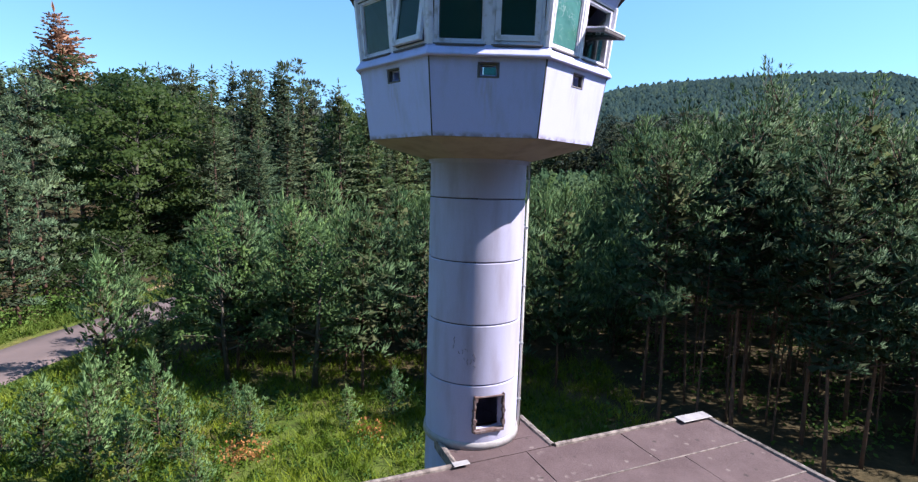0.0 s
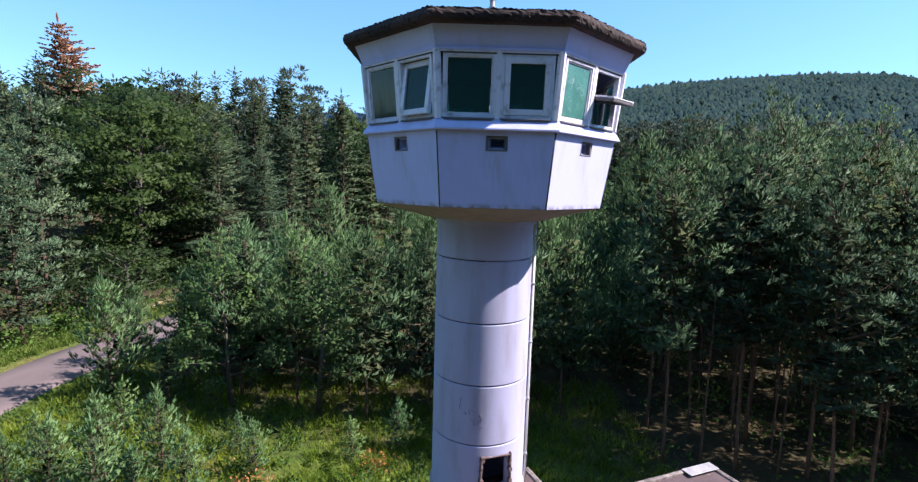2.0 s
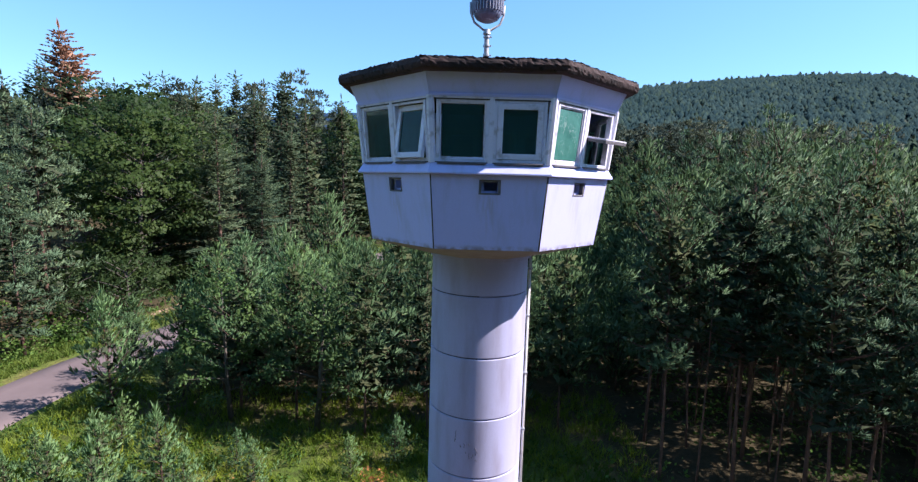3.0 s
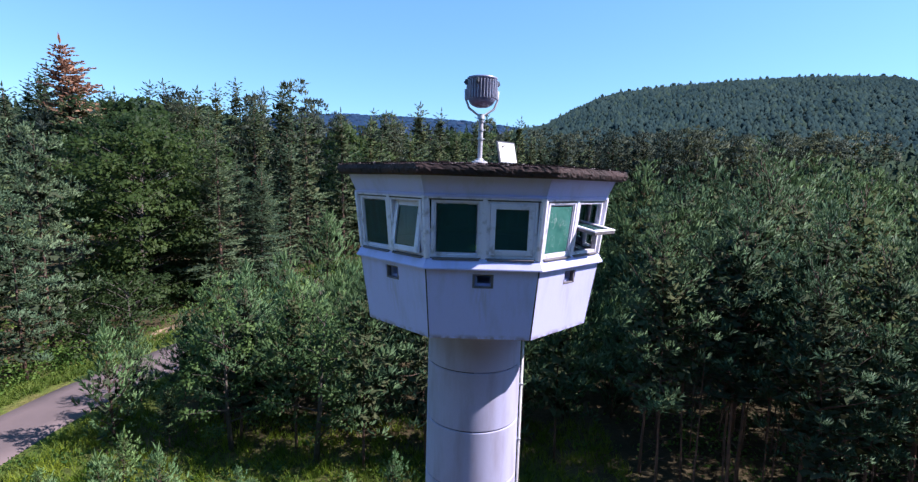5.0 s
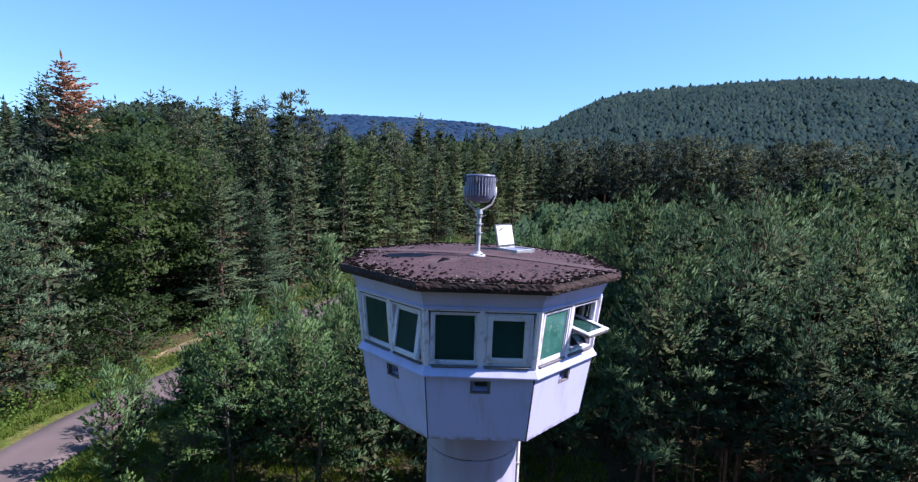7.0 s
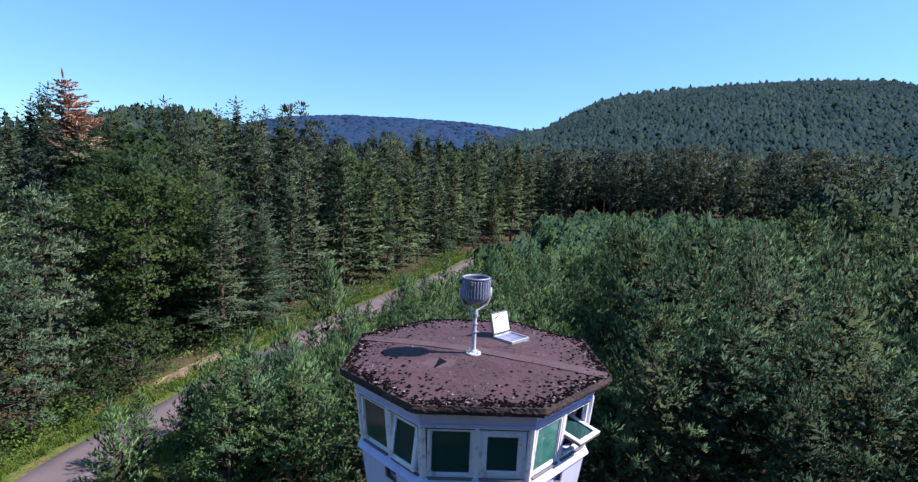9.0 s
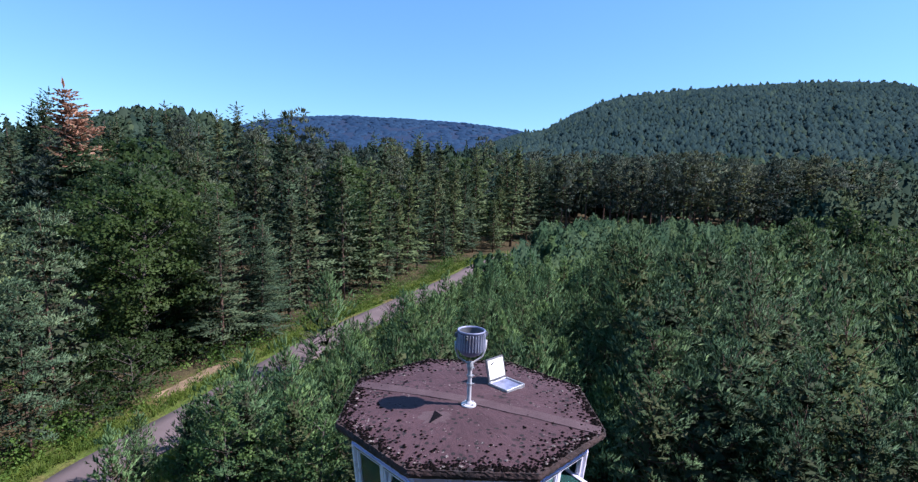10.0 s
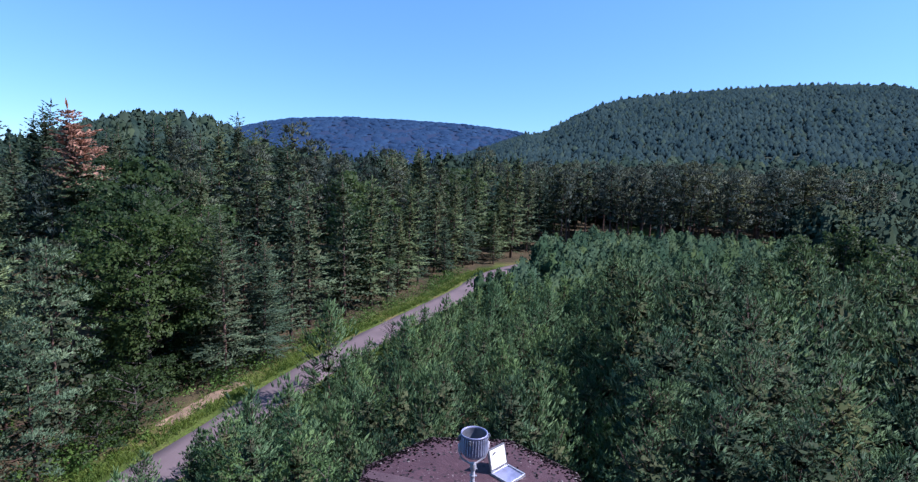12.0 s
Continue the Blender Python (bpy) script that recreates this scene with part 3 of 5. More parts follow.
for i in range(8):
    bm = bmesh.new()
    prof = [(APO_SILL0 - 0.07, 0.002), (APO_SILL0, 0.012), (APO_SILL0, 0.03), (APO_SILL1, 0.15), (APO_SILL1 - 0.2, 0.15), (APO_SILL1 - 0.2, 0.002)]
    ends = [[bm.verts.new((sx * (a * OCT - 0.002), a, ZB + z)) for a, z in prof] for sx in (-1, 1)]
    for k in range(6):
        bm.faces.new((ends[0][k], ends[1][k], ends[1][(k + 1) % 6], ends[0][(k + 1) % 6]))
    bm.faces.new(ends[0])
    bm.faces.new(ends[1][::-1])
    part("sill_belt", bm, tower, face_pose(i), mat=PAINT)

# windows: two to a face, in a wall that leans outwards a little
Z_HEAD = ZB + 0.95
W0, W1 = 2 * 1.79 * OCT, 2 * 1.875 * OCT
LEAN_DEG = math.degrees(math.atan2(1.875 - 1.79, Z_HEAD - Z_SILL))


def frame_mesh(name, w, h, bar, t0, t1, mat, bevel=0.004):
    bm = bmesh.new()
    box(bm, -w / 2, -w / 2 + bar, t0, t1, 0, h, bevel)
    box(bm, w / 2 - bar, w / 2, t0, t1, 0, h, bevel)
    box(bm, -w / 2 + bar, w / 2 - bar, t0 + 0.003, t1 - 0.003, 0, bar, bevel)
    box(bm, -w / 2 + bar, w / 2 - bar, t0 + 0.003, t1 - 0.003, h - bar, h, bevel)
    return from_bm(name, bm, mat)


WIN_W, WIN_H = 0.66, 0.775
casing = frame_mesh("window", WIN_W, WIN_H, 0.042, -0.07, 0.006, WOOD_WHITE)
fixed_bead = frame_mesh("bead", WIN_W - 0.088, WIN_H - 0.088, 0.018, -0.035, -0.008, WOOD_WHITE)
sash_frame = frame_mesh("sash", WIN_W - 0.09, WIN_H - 0.09, 0.072, -0.045, 0.012, WOOD_WHITE)
open_back = frame_mesh("weathered_rail", WIN_W - 0.092, WIN_H - 0.092, 0.070, -0.052, -0.012, SLOTWOOD)
open_sash = frame_mesh("sash", WIN_W - 0.09, WIN_H - 0.09, 0.072, -0.010, 0.012, WOOD_WHITE)
bm = bmesh.new()
box(bm, -0.255, 0.255, -0.026, -0.020, 0.025, WIN_H - 0.115)
fixed_pane = from_bm("pane", bm, GLASS)
bm = bmesh.new()
box(bm, -0.255, 0.255, -0.026, -0.020, 0.025, WIN_H - 0.115)
dusty_pane = from_bm("pane", bm, DIRTY)
bm = bmesh.new()
box(bm, -0.215, 0.215, -0.020, -0.014, 0.07, WIN_H - 0.16)
sash_pane = from_bm("pane", bm, GLASS)
bm = bmesh.new()
box(bm, -0.31, 0.31, -0.02, 0.045, -0.022, 0.0, 0.004)
drip = from_bm("sill", bm, SLOTWOOD)
for i in range(8):
    base = face_pose(i) @ pose(0, 1.79, Z_SILL) @ pose(0, 0, 0, -LEAN_DEG, 0, 0)
    for j, sx in enumerate((0.36, -0.36)):
        w = part("window", casing, tower, base @ pose(sx, 0, 0.012))
        part("sill", drip, w)
        if j == 0:
            part("bead", fixed_bead, w, pose(0, 0, 0.044))
            pn = part("pane", fixed_pane if i != 1 else dusty_pane, w, pose(0, 0, 0.044), "" if i != 1 else "dusty cracked green pane")
        else:
            turn = {7: 13.0, 1: 86.0}.get(i, 0.0)       # one sash tilted, one swung level
            hinge = pose(0, -0.05 if i == 1 else 0, (0.075 if i == 1 else 0.045) + 0.34, turn, 0, 0) @ pose(0, 0, -0.34)
            part("sash", open_sash if turn > 60 else sash_frame, w, hinge)
            if turn > 60:
                part("weathered_rail", open_back, w, hinge, "bare weathered underside of the sash")
            pn = part("pane", sash_pane, w, hinge)
    bm = bmesh.new()
    box(bm, -0.032, 0.032, -0.075, 0.014, 0.0, 0.80, 0.004)
    part("mullion", bm, tower, base, mat=WOOD_WHITE)
    bm = bmesh.new()
    box(bm, -W1 / 2 + 0.01, W1 / 2 - 0.01, -0.07, 0.012, 0.787, 0.83, 0.004)
    part("head_rail", bm, tower, base, mat=WOOD_WHITE)
    for nm, z0, z1 in (("sill_gap", -0.002, 0.014), ("head_gap", 0.772, 0.79)):
        bm = bmesh.new()
        box(bm, -W0 / 2 + 0.02, W0 / 2 - 0.02, -0.06, 0.0105, z0, z1)
        part(nm, bm, tower, base, mat=JOINT)
    # corner post to the next face
    c = face_pose(i)
    lo, hi = c @ Vector((W0 / 2 - 0.006, 1.79 - 0.02, Z_SILL)), c @ Vector((W1 / 2 - 0.006, 1.875 - 0.02, Z_HEAD + 0.02))
    part("corner_post", tubes("corner_post", [([lo, hi], [0.052, 0.055], 8)], WOOD_WHITE, False), tower)

# frieze above the windows, with a drip ledge
for i in range(8):
    bm = bmesh.new()
    prof = [(1.865, 0.955), (1.90, 0.957), (1.905, 0.985), (1.885, 0.99), (1.99, 1.235), (1.80, 1.235), (1.80, 0.955)]
    ends = [[bm.verts.new((sx * (a * OCT - 0.002), a, ZB + z)) for a, z in prof] for sx in (-1, 1)]
    for k in range(7):
        bm.faces.new((ends[0][k], ends[1][k], ends[1][(k + 1) % 7], ends[0][(k + 1) % 7]))
    bm.faces.new(ends[0])
    bm.faces.new(ends[1][::-1])
    part("frieze", bm, tower, face_pose(i), mat=PAINT)
bm = bmesh.new()
a, b_ = octagon(bm, 1.70, ZB - 0.80), octagon(bm, 1.70, ZB - 0.86)
for k in range(8):
    bm.faces.new((a[k], a[(k + 1) % 8], b_[(k + 1) % 8], b_[k]))
bm.faces.new(a)
bm.faces.new(b_)
bmesh.ops.scale(bm, vec=(0.82, 0.82, 1), verts=bm.verts)
part("cabin_floor", bm, tower, mat=INTERIOR)

# roof slab: thick weathered felt with a crumbled rim, rising a little to the middle
R_APO = 2.308 * math.cos(radians(22.5))


def roof_radius(a):
    k = (a + math.pi / 8) % (math.pi / 4) - math.pi / 8
    return R_APO / math.cos(k)


NA, NR = 360, 26
rv, rf = [], []
for j in range(NR + 1):
    q = j / NR
    for i in range(NA):
        a = 2 * math.pi * i / NA
        r = roof_radius(a) * q
        p = Vector((r * math.cos(a), r * math.sin(a), 0))
        edge = smooth(0.86, 1.0, q)
        rough = noise.noise(p * 9.0) * 0.013 + noise.noise(p * 27.0) * 0.012
        n2 = noise.noise(p * 14.0 + Vector((0, 0, 4)))
        z = ZB + 1.47 - 0.105 * q ** 1.4 + rough * (0.35 + 0.5 * edge)
        r2 = 1 + (0.005 * n2 * edge)
        rv.append((p.x * r2, p.y * r2, z))
for lvl, (inset, z) in enumerate(((0.0, 1.35), (-0.008, 1.325), (-0.014, 1.30), (-0.006, 1.275), (0.004, 1.25), (0.02, 1.235), (0.06, 1.225))):
    for i in range(NA):
        a = 2 * math.pi * i / NA
        r = roof_radius(a) - inset
        p = Vector((r * math.cos(a), r * math.sin(a), z))
        d = 1 + 0.003 * noise.noise(p * 11.0) + 0.006 * noise.noise(p * 40.0)
        rv.append((p.x * d, p.y * d, ZB + z + 0.004 * noise.noise(p * 23.0 + Vector((3, 0, 0)))))
for j in range(NR + 7):
    for i in range(NA):
        a, b_ = j * NA + i, j * NA + (i + 1) % NA
        rf.append((a, b_, b_ + NA, a + NA))
rf.append(tuple(len(rv) - NA + i for i in range(NA))[::-1])
roof_me = mesh_of("roof", rv, rf, FELT)
# rim ring and edge faces take the felt with shade in its colour
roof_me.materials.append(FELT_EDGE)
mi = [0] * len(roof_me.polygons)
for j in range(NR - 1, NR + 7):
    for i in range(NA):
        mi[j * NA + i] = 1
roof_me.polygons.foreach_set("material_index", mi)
roof = part("roof", roof_me, tower, label="flat roof of worn purplish felt with a crumbling rim")


def roof_z(x, y):
    q = math.hypot(x, y) / roof_radius(math.atan2(y, x))
    return ZB + 1.47 - 0.105 * q ** 1.4


# overlapping felt strip across the roof
sv, sf = [], []
A, B = Vector((-2.05, 0.60)), Vector((2.05, -0.90))
along = (B - A).normalized()
across = Vector((-along.y, along.x))
for i in range(61):
    c = A + (B - A) * (i / 60)
    for k, off in enumerate((-0.13, -0.125, 0.0, 0.125, 0.13)):
        q = c + across * (off + 0.03 * noise.noise(Vector((c.x * 2.4, c.y * 2.4, k))))
        sv.append((q.x, q.y, roof_z(q.x, q.y) + (0.014 + 0.004 * noise.noise(Vector((q.x * 9, q.y * 9, 1))) if 0 < k < 4 else -0.01)))
for i in range(60):
    for k in range(4):
        sf.append((i * 5 + k, i * 5 + k + 1, i * 5 + k + 6, i * 5 + k + 5))
part("felt_strip", mesh_of("felt_strip", sv, sf, FELT_STRIP), roof, label="paler felt strip over a seam")
# worn ring, and a torn hole whose darkness is a black patch
HOLE = weathered("hole_black", (0.006, 0.006, 0.008), (0.012, 0.010, 0.012), 20.0, rough=0.95)
HOLE.node_tree.nodes["Principled BSDF"].inputs["Specular IOR Level"].default_value = 0.03
wv = [(-0.56, -0.74, roof_z(-0.56, -0.74) + 0.012)]
for k in range(28):
    a = k * 2 * math.pi / 28
    r = 0.20 * (1 + 0.7 * noise.noise(Vector((math.cos(a) * 2.3, math.sin(a) * 2.3, 4))))
    x, y = -0.56 + 1.25 * r * math.cos(a), -0.74 + r * math.sin(a)
    wv.append((x, y, roof_z(x, y) + 0.002))
part("worn_felt", mesh_of("worn_felt", wv, [(0, k + 1, (k + 1) % 28 + 1) for k in range(28)], FELT_STRIP), roof, label="bald worn felt round a tear")
bm = bmesh.new()
tri = ((-0.075, -0.20), (0.11, 0.01), (-0.02, 0.18))
up_, dn_ = [bm.verts.new((x, y, 0.016)) for x, y in tri], [bm.verts.new((x * 1.1, y * 1.1, -0.03)) for x, y in tri]
bm.faces.new(up_)
bm.faces.new(dn_[::-1])
for k in range(3):
    bm.faces.new((dn_[k], dn_[(k + 1) % 3], up_[(k + 1) % 3], up_[k]))
part("torn_patch", bm, roof, pose(-0.57, -0.72, roof_z(-0.57, -0.72)), "torn hole in the felt, its darkness a black patch", HOLE)
# near-black, standing in for the darkness of small holes
PIT_MOSS = weathered("pit_moss", (0.005, 0.004, 0.004), (0.022, 0.013, 0.013), 18.0, (0.55, 0.75), 0.95)
PIT_MOSS.node_tree.nodes["Principled BSDF"].inputs["Specular IOR Level"].default_value = 0.03
# one loose layer of rim crumbs and mossy cushions, black in place of pits
cr, pale = [], []
rr = random.Random(5)
for n in range(3000):
    a = rr.uniform(0, 2 * math.pi)
    q = 1 - abs(rr.gauss(0, 0.17 if n < 900 else 0.05))
    if q < 0.3:
        continue
    x, y = roof_radius(a) * q * math.cos(a) * 0.99, roof_radius(a) * q * math.sin(a) * 0.99
    s = rr.uniform(0.008, 0.034)
    c = np.array((x, y, roof_z(x, y) + s * 0.3))
    pts = np.array([[1, 0, 0], [0, 1, 0], [-1, 0, 0], [0, -1, 0], [0, 0, 0.45]]) * s * np.array([rr.uniform(0.6, 1.4) for _ in range(15)]).reshape(5, 3)
    for t in ((0, 1, 4), (1, 2, 4), (2, 3, 4), (3, 0, 4)):
        (pale if n % 23 == 0 else cr).append(pts[list(t)] + c)
tagged(part("moss", tri_mesh("moss", np.array(cr), PIT_MOSS), roof, label="grit and mossy cushions, black in place of hollow pits"), kind="stuff")
tagged(part("lichen", tri_mesh("lichen", np.array(pale), EDGE_PALE), roof, label="pale lichen and loose grit"), kind="stuff")

# ---------------------------------------------------------------- searchlight on the roof
MX, MY = -0.03, -0.31
light = thing("searchlight", "ribbed grey metal searchlight pointing up on a white roof mast", "searchlight", pose(MX, MY, roof_z(MX, MY)))
bm = bmesh.new()
lathe(bm, [(0.0, 0.0), (0.13, 0.0), (0.125, 0.02), (0.07, 0.035), (0.05, 0.07), (0.0, 0.07)], 24)
part("base_plate", bm, light, mat=MAST)
for k in range(4):
    bm = bmesh.new()
    lathe(bm, [(0.0, 0.02), (0.014, 0.02), (0.014, 0.045), (0.0, 0.045)], 6)
    part("bolt", bm, light, pose(0.098 * math.cos(k * 1.571 + 0.7), 0.098 * math.sin(k * 1.571 + 0.7), 0), mat=STEEL)
bm = bmesh.new()
lathe(bm, [(0.0, 0.04), (0.036, 0.04), (0.036, 0.70), (0.0, 0.70)], 18)
part("mast", bm, light, mat=MAST, label="white painted steel mast")
for z in (0.36, 0.50, 0.63):
    bm = bmesh.new()
    lathe(bm, [(0.0, z), (0.05, z), (0.05, z + 0.028), (0.0, z + 0.028)], 18)
    box(bm, 0.04, 0.075, -0.012, 0.012, z + 0.003, z + 0.025, 0.003)
    part("collar", bm, light, mat=STEEL)
bm = bmesh.new()
lathe(bm, [(0.0, 0.68), (0.06, 0.68), (0.05, 0.74), (0.0, 0.75)], 18)
part("pivot", bm, light, mat=STEEL)
yoke_pts = [(-0.262, 0, 1.12), (-0.258, 0, 0.98), (-0.20, 0, 0.84), (-0.06, 0, 0.745), (0.06, 0, 0.745), (0.20, 0, 0.84), (0.258, 0, 0.98), (0.262, 0, 1.12)]
part("yoke", tubes("yoke", [(yoke_pts, [0.017] * 8, 8)], MAST), light, pose(0, 0, 0, 0, 0, 12))
drum = bmesh.new()
lathe(drum, [(0.0, 0.83), (0.10, 0.835), (0.16, 0.865), (0.195, 0.905), (0.212, 0.95), (0.222, 1.24), (0.234, 1.245), (0.234, 1.275), (0.222, 1.28), (0.212, 1.265), (0.202, 1.05), (0.14, 0.96), (0.0, 0.925)], 48)
drum_ob = part("drum", drum, light, pose(0, 0, 0.03), mat=LAMP, label="round ribbed lamp housing", smooth=True)
# dark liner added so that the lamp's hollow looks shaded
bm = bmesh.new()
lathe(bm, [(0.0, 0.935), (0.137, 0.97), (0.197, 1.055), (0.206, 1.255)], 48)
part("reflector", bm, drum_ob, mat=DARK_STEEL, label="dark liner for the shaded hollow of the lamp", smooth=True)
bm = bmesh.new()
box(bm, 0.215, 0.244, -0.0045, 0.0045, 0.95, 1.23, 0.002)
rib = from_bm("rib", bm, RIB)
for k in range(30):
    part("rib", rib, drum_ob, pose(0, 0, 0, 0, 0, 12 * k))
bm = bmesh.new()
lathe(bm, [(0.0, 0.93), (0.02, 0.93), (0.028, 0.99), (0.02, 1.03), (0.0, 1.045)], 14)
part("bulb", bm, drum_ob, mat=WHITE_STEEL)
for a in (0, 180, 60, 240):
    bm = bmesh.new()
    box(bm, 0.235, 0.275, -0.02, 0.02, 1.16, 1.24, 0.005)
    box(bm, 0.268, 0.29, -0.009, 0.009, 1.18, 1.21, 0.003)
    part("clamp", bm, drum_ob, pose(0, 0, 0, 0, 0, a + 12), mat=DARK_STEEL)

# ---------------------------------------------------------------- roof hatch
HB = pose(0.695, 0.60, roof_z(0.695, 0.60) - 0.012, 0, 0, 44)
hatch = thing("roof_hatch", "small roof hatch with its cream lid standing open", "hatch", HB)
# local x along the hinge, y away from it towards the lid
me = frame_mesh("curb", 0.50, 0.46, 0.03, -0.03, 0.06, STEEL)
part("curb", me, hatch, pose(0, -0.23, 0.04, -90, 0, 0), "low steel curb")
bm = bmesh.new()
box(bm, -0.22, 0.22, -0.20, 0.20, 0.03, 0.045)
part("well", bm, hatch, mat=LAMP, label="grey inner tray")
lid_m = pose(0, 0.235, 0.075, 90 - 76 + 62, 0, 0)
bm = bmesh.new()
box(bm, -0.25, 0.25, -0.0, 0.42, -0.012, 0.012, 0.02)
lid = part("lid", bm, hatch, lid_m, "open lid", DARK_STEEL)
bm = bmesh.new()
box(bm, -0.215, 0.215, 0.03, 0.385, 0.012, 0.02, 0.003)
part("lining", bm, lid, mat=WHITE_STEEL, label="cream painted inner face")
bm = bmesh.new()
box(bm, -0.03, 0.05, 0.33, 0.345, 0.02, 0.05, 0.004, pose(0, 0, 0, 0, 0, 20))
part("lid_handle", bm, lid, mat=DARK_STEEL)
for sx in (-0.16, 0.16):
    part("hinge", tubes("hinge", [([(sx - 0.03, 0.238, 0.066), (sx + 0.03, 0.238, 0.066)], [0.012] * 2, 8)], STEEL), hatch)

# ---------------------------------------------------------------- low building beside the tower
BUILD = pose(0, 0, 0, 0, 0, 22.5)       # u along the building, v towards the tower
Z_FLAT = 3.10
annex = thing("flat_roofed_annex", "low rendered annex with a flat felt roof beside the tower", "building", BUILD)


def slab(x0, x1, y0, y1, z0, z1, bevel=0.01):
    bm = bmesh.new()
    return box(bm, x0, x1, y0, y1, z0, z1, bevel)


U0, U1, V0, V1 = -3.6, 4.31, -5.0, -1.07
for nm, d in (("wall", (U0 + 0.12, U1 - 0.12, V1 - 0.36, V1 - 0.12)), ("wall", (U0 + 0.12, U1 - 0.12, V0 + 0.12, V0 + 0.36)), ("wall", (U0 + 0.12, U0 + 0.36, V0 + 0.37, V1 - 0.37)), ("wall", (U1 - 0.36, U1 - 0.12, V0 + 0.37, V1 - 0.37)), ("wall", (-0.62, -0.42, V1 - 0.11, -0.55)), ("wall", (0.75, 0.93, V1 - 0.11, -0.55))):
    part(nm, slab(*d, -0.3, Z_FLAT - 0.16), annex, mat=RENDERWALL)
part("roof_slab", slab(U0, U1, V0, V1, Z_FLAT - 0.158, Z_FLAT - 0.02), annex, mat=UNDER)
# felt sheets laid side by side, each a little uneven
rr = random.Random(9)


def sheet(x0, x1, y0, y1, z, lift, seed):
    nx, ny = 14, 6
    v, f = [], []
    for i in range(nx + 1):
        for j in range(ny + 1):
            x, y = x0 + (x1 - x0) * i / nx, y0 + (y1 - y0) * j / ny
            v.append((x, y, z + lift + 0.010 * noise.noise(Vector((x * 1.3, y * 1.3, seed))) + 0.004 * noise.noise(Vector((x * 6, y * 6, seed)))))
    for i in range(nx):
        for j in range(ny):
            a = i * (ny + 1) + j
            f.append((a, a + 1, a + ny + 2, a + ny + 1))
    n = len(v)
    v += [(x, y, zz - 0.03) for x, y, zz in v]
    f += [tuple(q + n for q in fc[::-1]) for fc in f]
    rim = [i * (ny + 1) for i in range(nx + 1)] + [nx * (ny + 1) + j for j in range(1, ny + 1)] + [i * (ny + 1) + ny for i in range(nx - 1, -1, -1)] + [j for j in range(ny - 1, 0, -1)]
    for a, b in zip(rim, rim[1:] + rim[:1]):
        f.append((a, b, b + n, a + n))
    return mesh_of("felt_sheet", v, f, FELT_LOW)


k = 0
vy = V1
while vy > V0 + 0.2:
    v2 = max(vy - 0.98, V0)
    cuts = [U0, U0 + rr.uniform(1.5, 2.6), rr.uniform(0.2, 1.0), rr.uniform(2.2, 3.2), U1]
    for a, b_ in zip(cuts, cuts[1:]):
        part("felt_sheet", sheet(a + 0.006, b_ - 0.006, v2 + 0.006, vy - 0.006, Z_FLAT, rr.uniform(-0.002, 0.008), k), annex)
        k += 1
    vy = v2
for a, b_, c, d in ((-0.70, 0.12, -1.063, -0.72), (0.125, 0.98, -1.063, -0.68), (-0.70, 0.98, -0.675, 0.02)):
    part("felt_sheet", sheet(a, b_, c, d if d != -0.72 else -0.68, Z_FLAT, 0.006, k), annex)
    k += 1
part("roof_slab", slab(-0.72, 1.0, -1.065, 0.02, Z_FLAT - 0.158, Z_FLAT - 0.02), annex, mat=UNDER)
# seams between the sheets, pale with dried silt
for x0, x1, y in ((U0, U1, V1 - 0.98), (U0, U1, V1 - 1.96), (U0, U1, V1 - 2.94)):
    part("seam", slab(x0 + 0.05, x1 - 0.05, y - 0.013, y + 0.013, Z_FLAT - 0.005, Z_FLAT + 0.014, 0.003), annex, mat=EDGE_PALE)
# raised edge strips
def edge_strip(a, b, seed):
    a, b = Vector((*a, 0)), Vector((*b, 0))
    n = max(4, int((b - a).length / 0.12))
    d = (b - a).normalized()
    s = Vector((-d.y, d.x, 0))
    v, f = [], []
    prof = ((-0.03, -0.14), (-0.035, 0.035), (0.0, 0.05), (0.045, 0.035), (0.055, -0.02))
    for i in range(n + 1):
        p = a + (b - a) * (i / n)
        for kx, (o, z) in enumerate(prof):
            q = p + s * (o + 0.008 * noise.noise(Vector((i * 0.7, kx, seed))))
            v.append((q.x, q.y, Z_FLAT + z + 0.010 * noise.noise(Vector((i * 0.9, kx * 2, seed + 3)))))
    for i in range(n):
        for kx in range(4):
            f.append((i * 5 + kx, i * 5 + kx + 1, i * 5 + kx + 6, i * 5 + kx + 5))
    return mesh_of("roof_edge", v, f, EDGE_PALE)


for i, (a, b_) in enumerate((((1.03, V1), (U1, V1)), ((U1, V1), (U1, V0)), ((U0, V1), (-0.72, V1)), ((-0.72, V1), (-0.72, 0.0)), ((1.0, 0.0), (1.0, V1)), ((U0, V0), (U0, V1)))):
    part("roof_edge", edge_strip(b_, a, i * 7.3), annex, label="frayed felt edge strip")
bm = bmesh.new()
box(bm, U1 - 0.66, U1 + 0.03, V1 - 0.20, V1 + 0.03, Z_FLAT + 0.05, Z_FLAT + 0.062, 0.004)
part("flashing", bm, annex, mat=FLASHING, label="pale metal flashing at a corner")
bm = bmesh.new()
box(bm, -0.78, -0.52, V1 - 0.10, V1 + 0.02, Z_FLAT + 0.05, Z_FLAT + 0.062, 0.004)
part("flashing", bm, annex, mat=FLASHING, label="pale metal flashing at a corner")


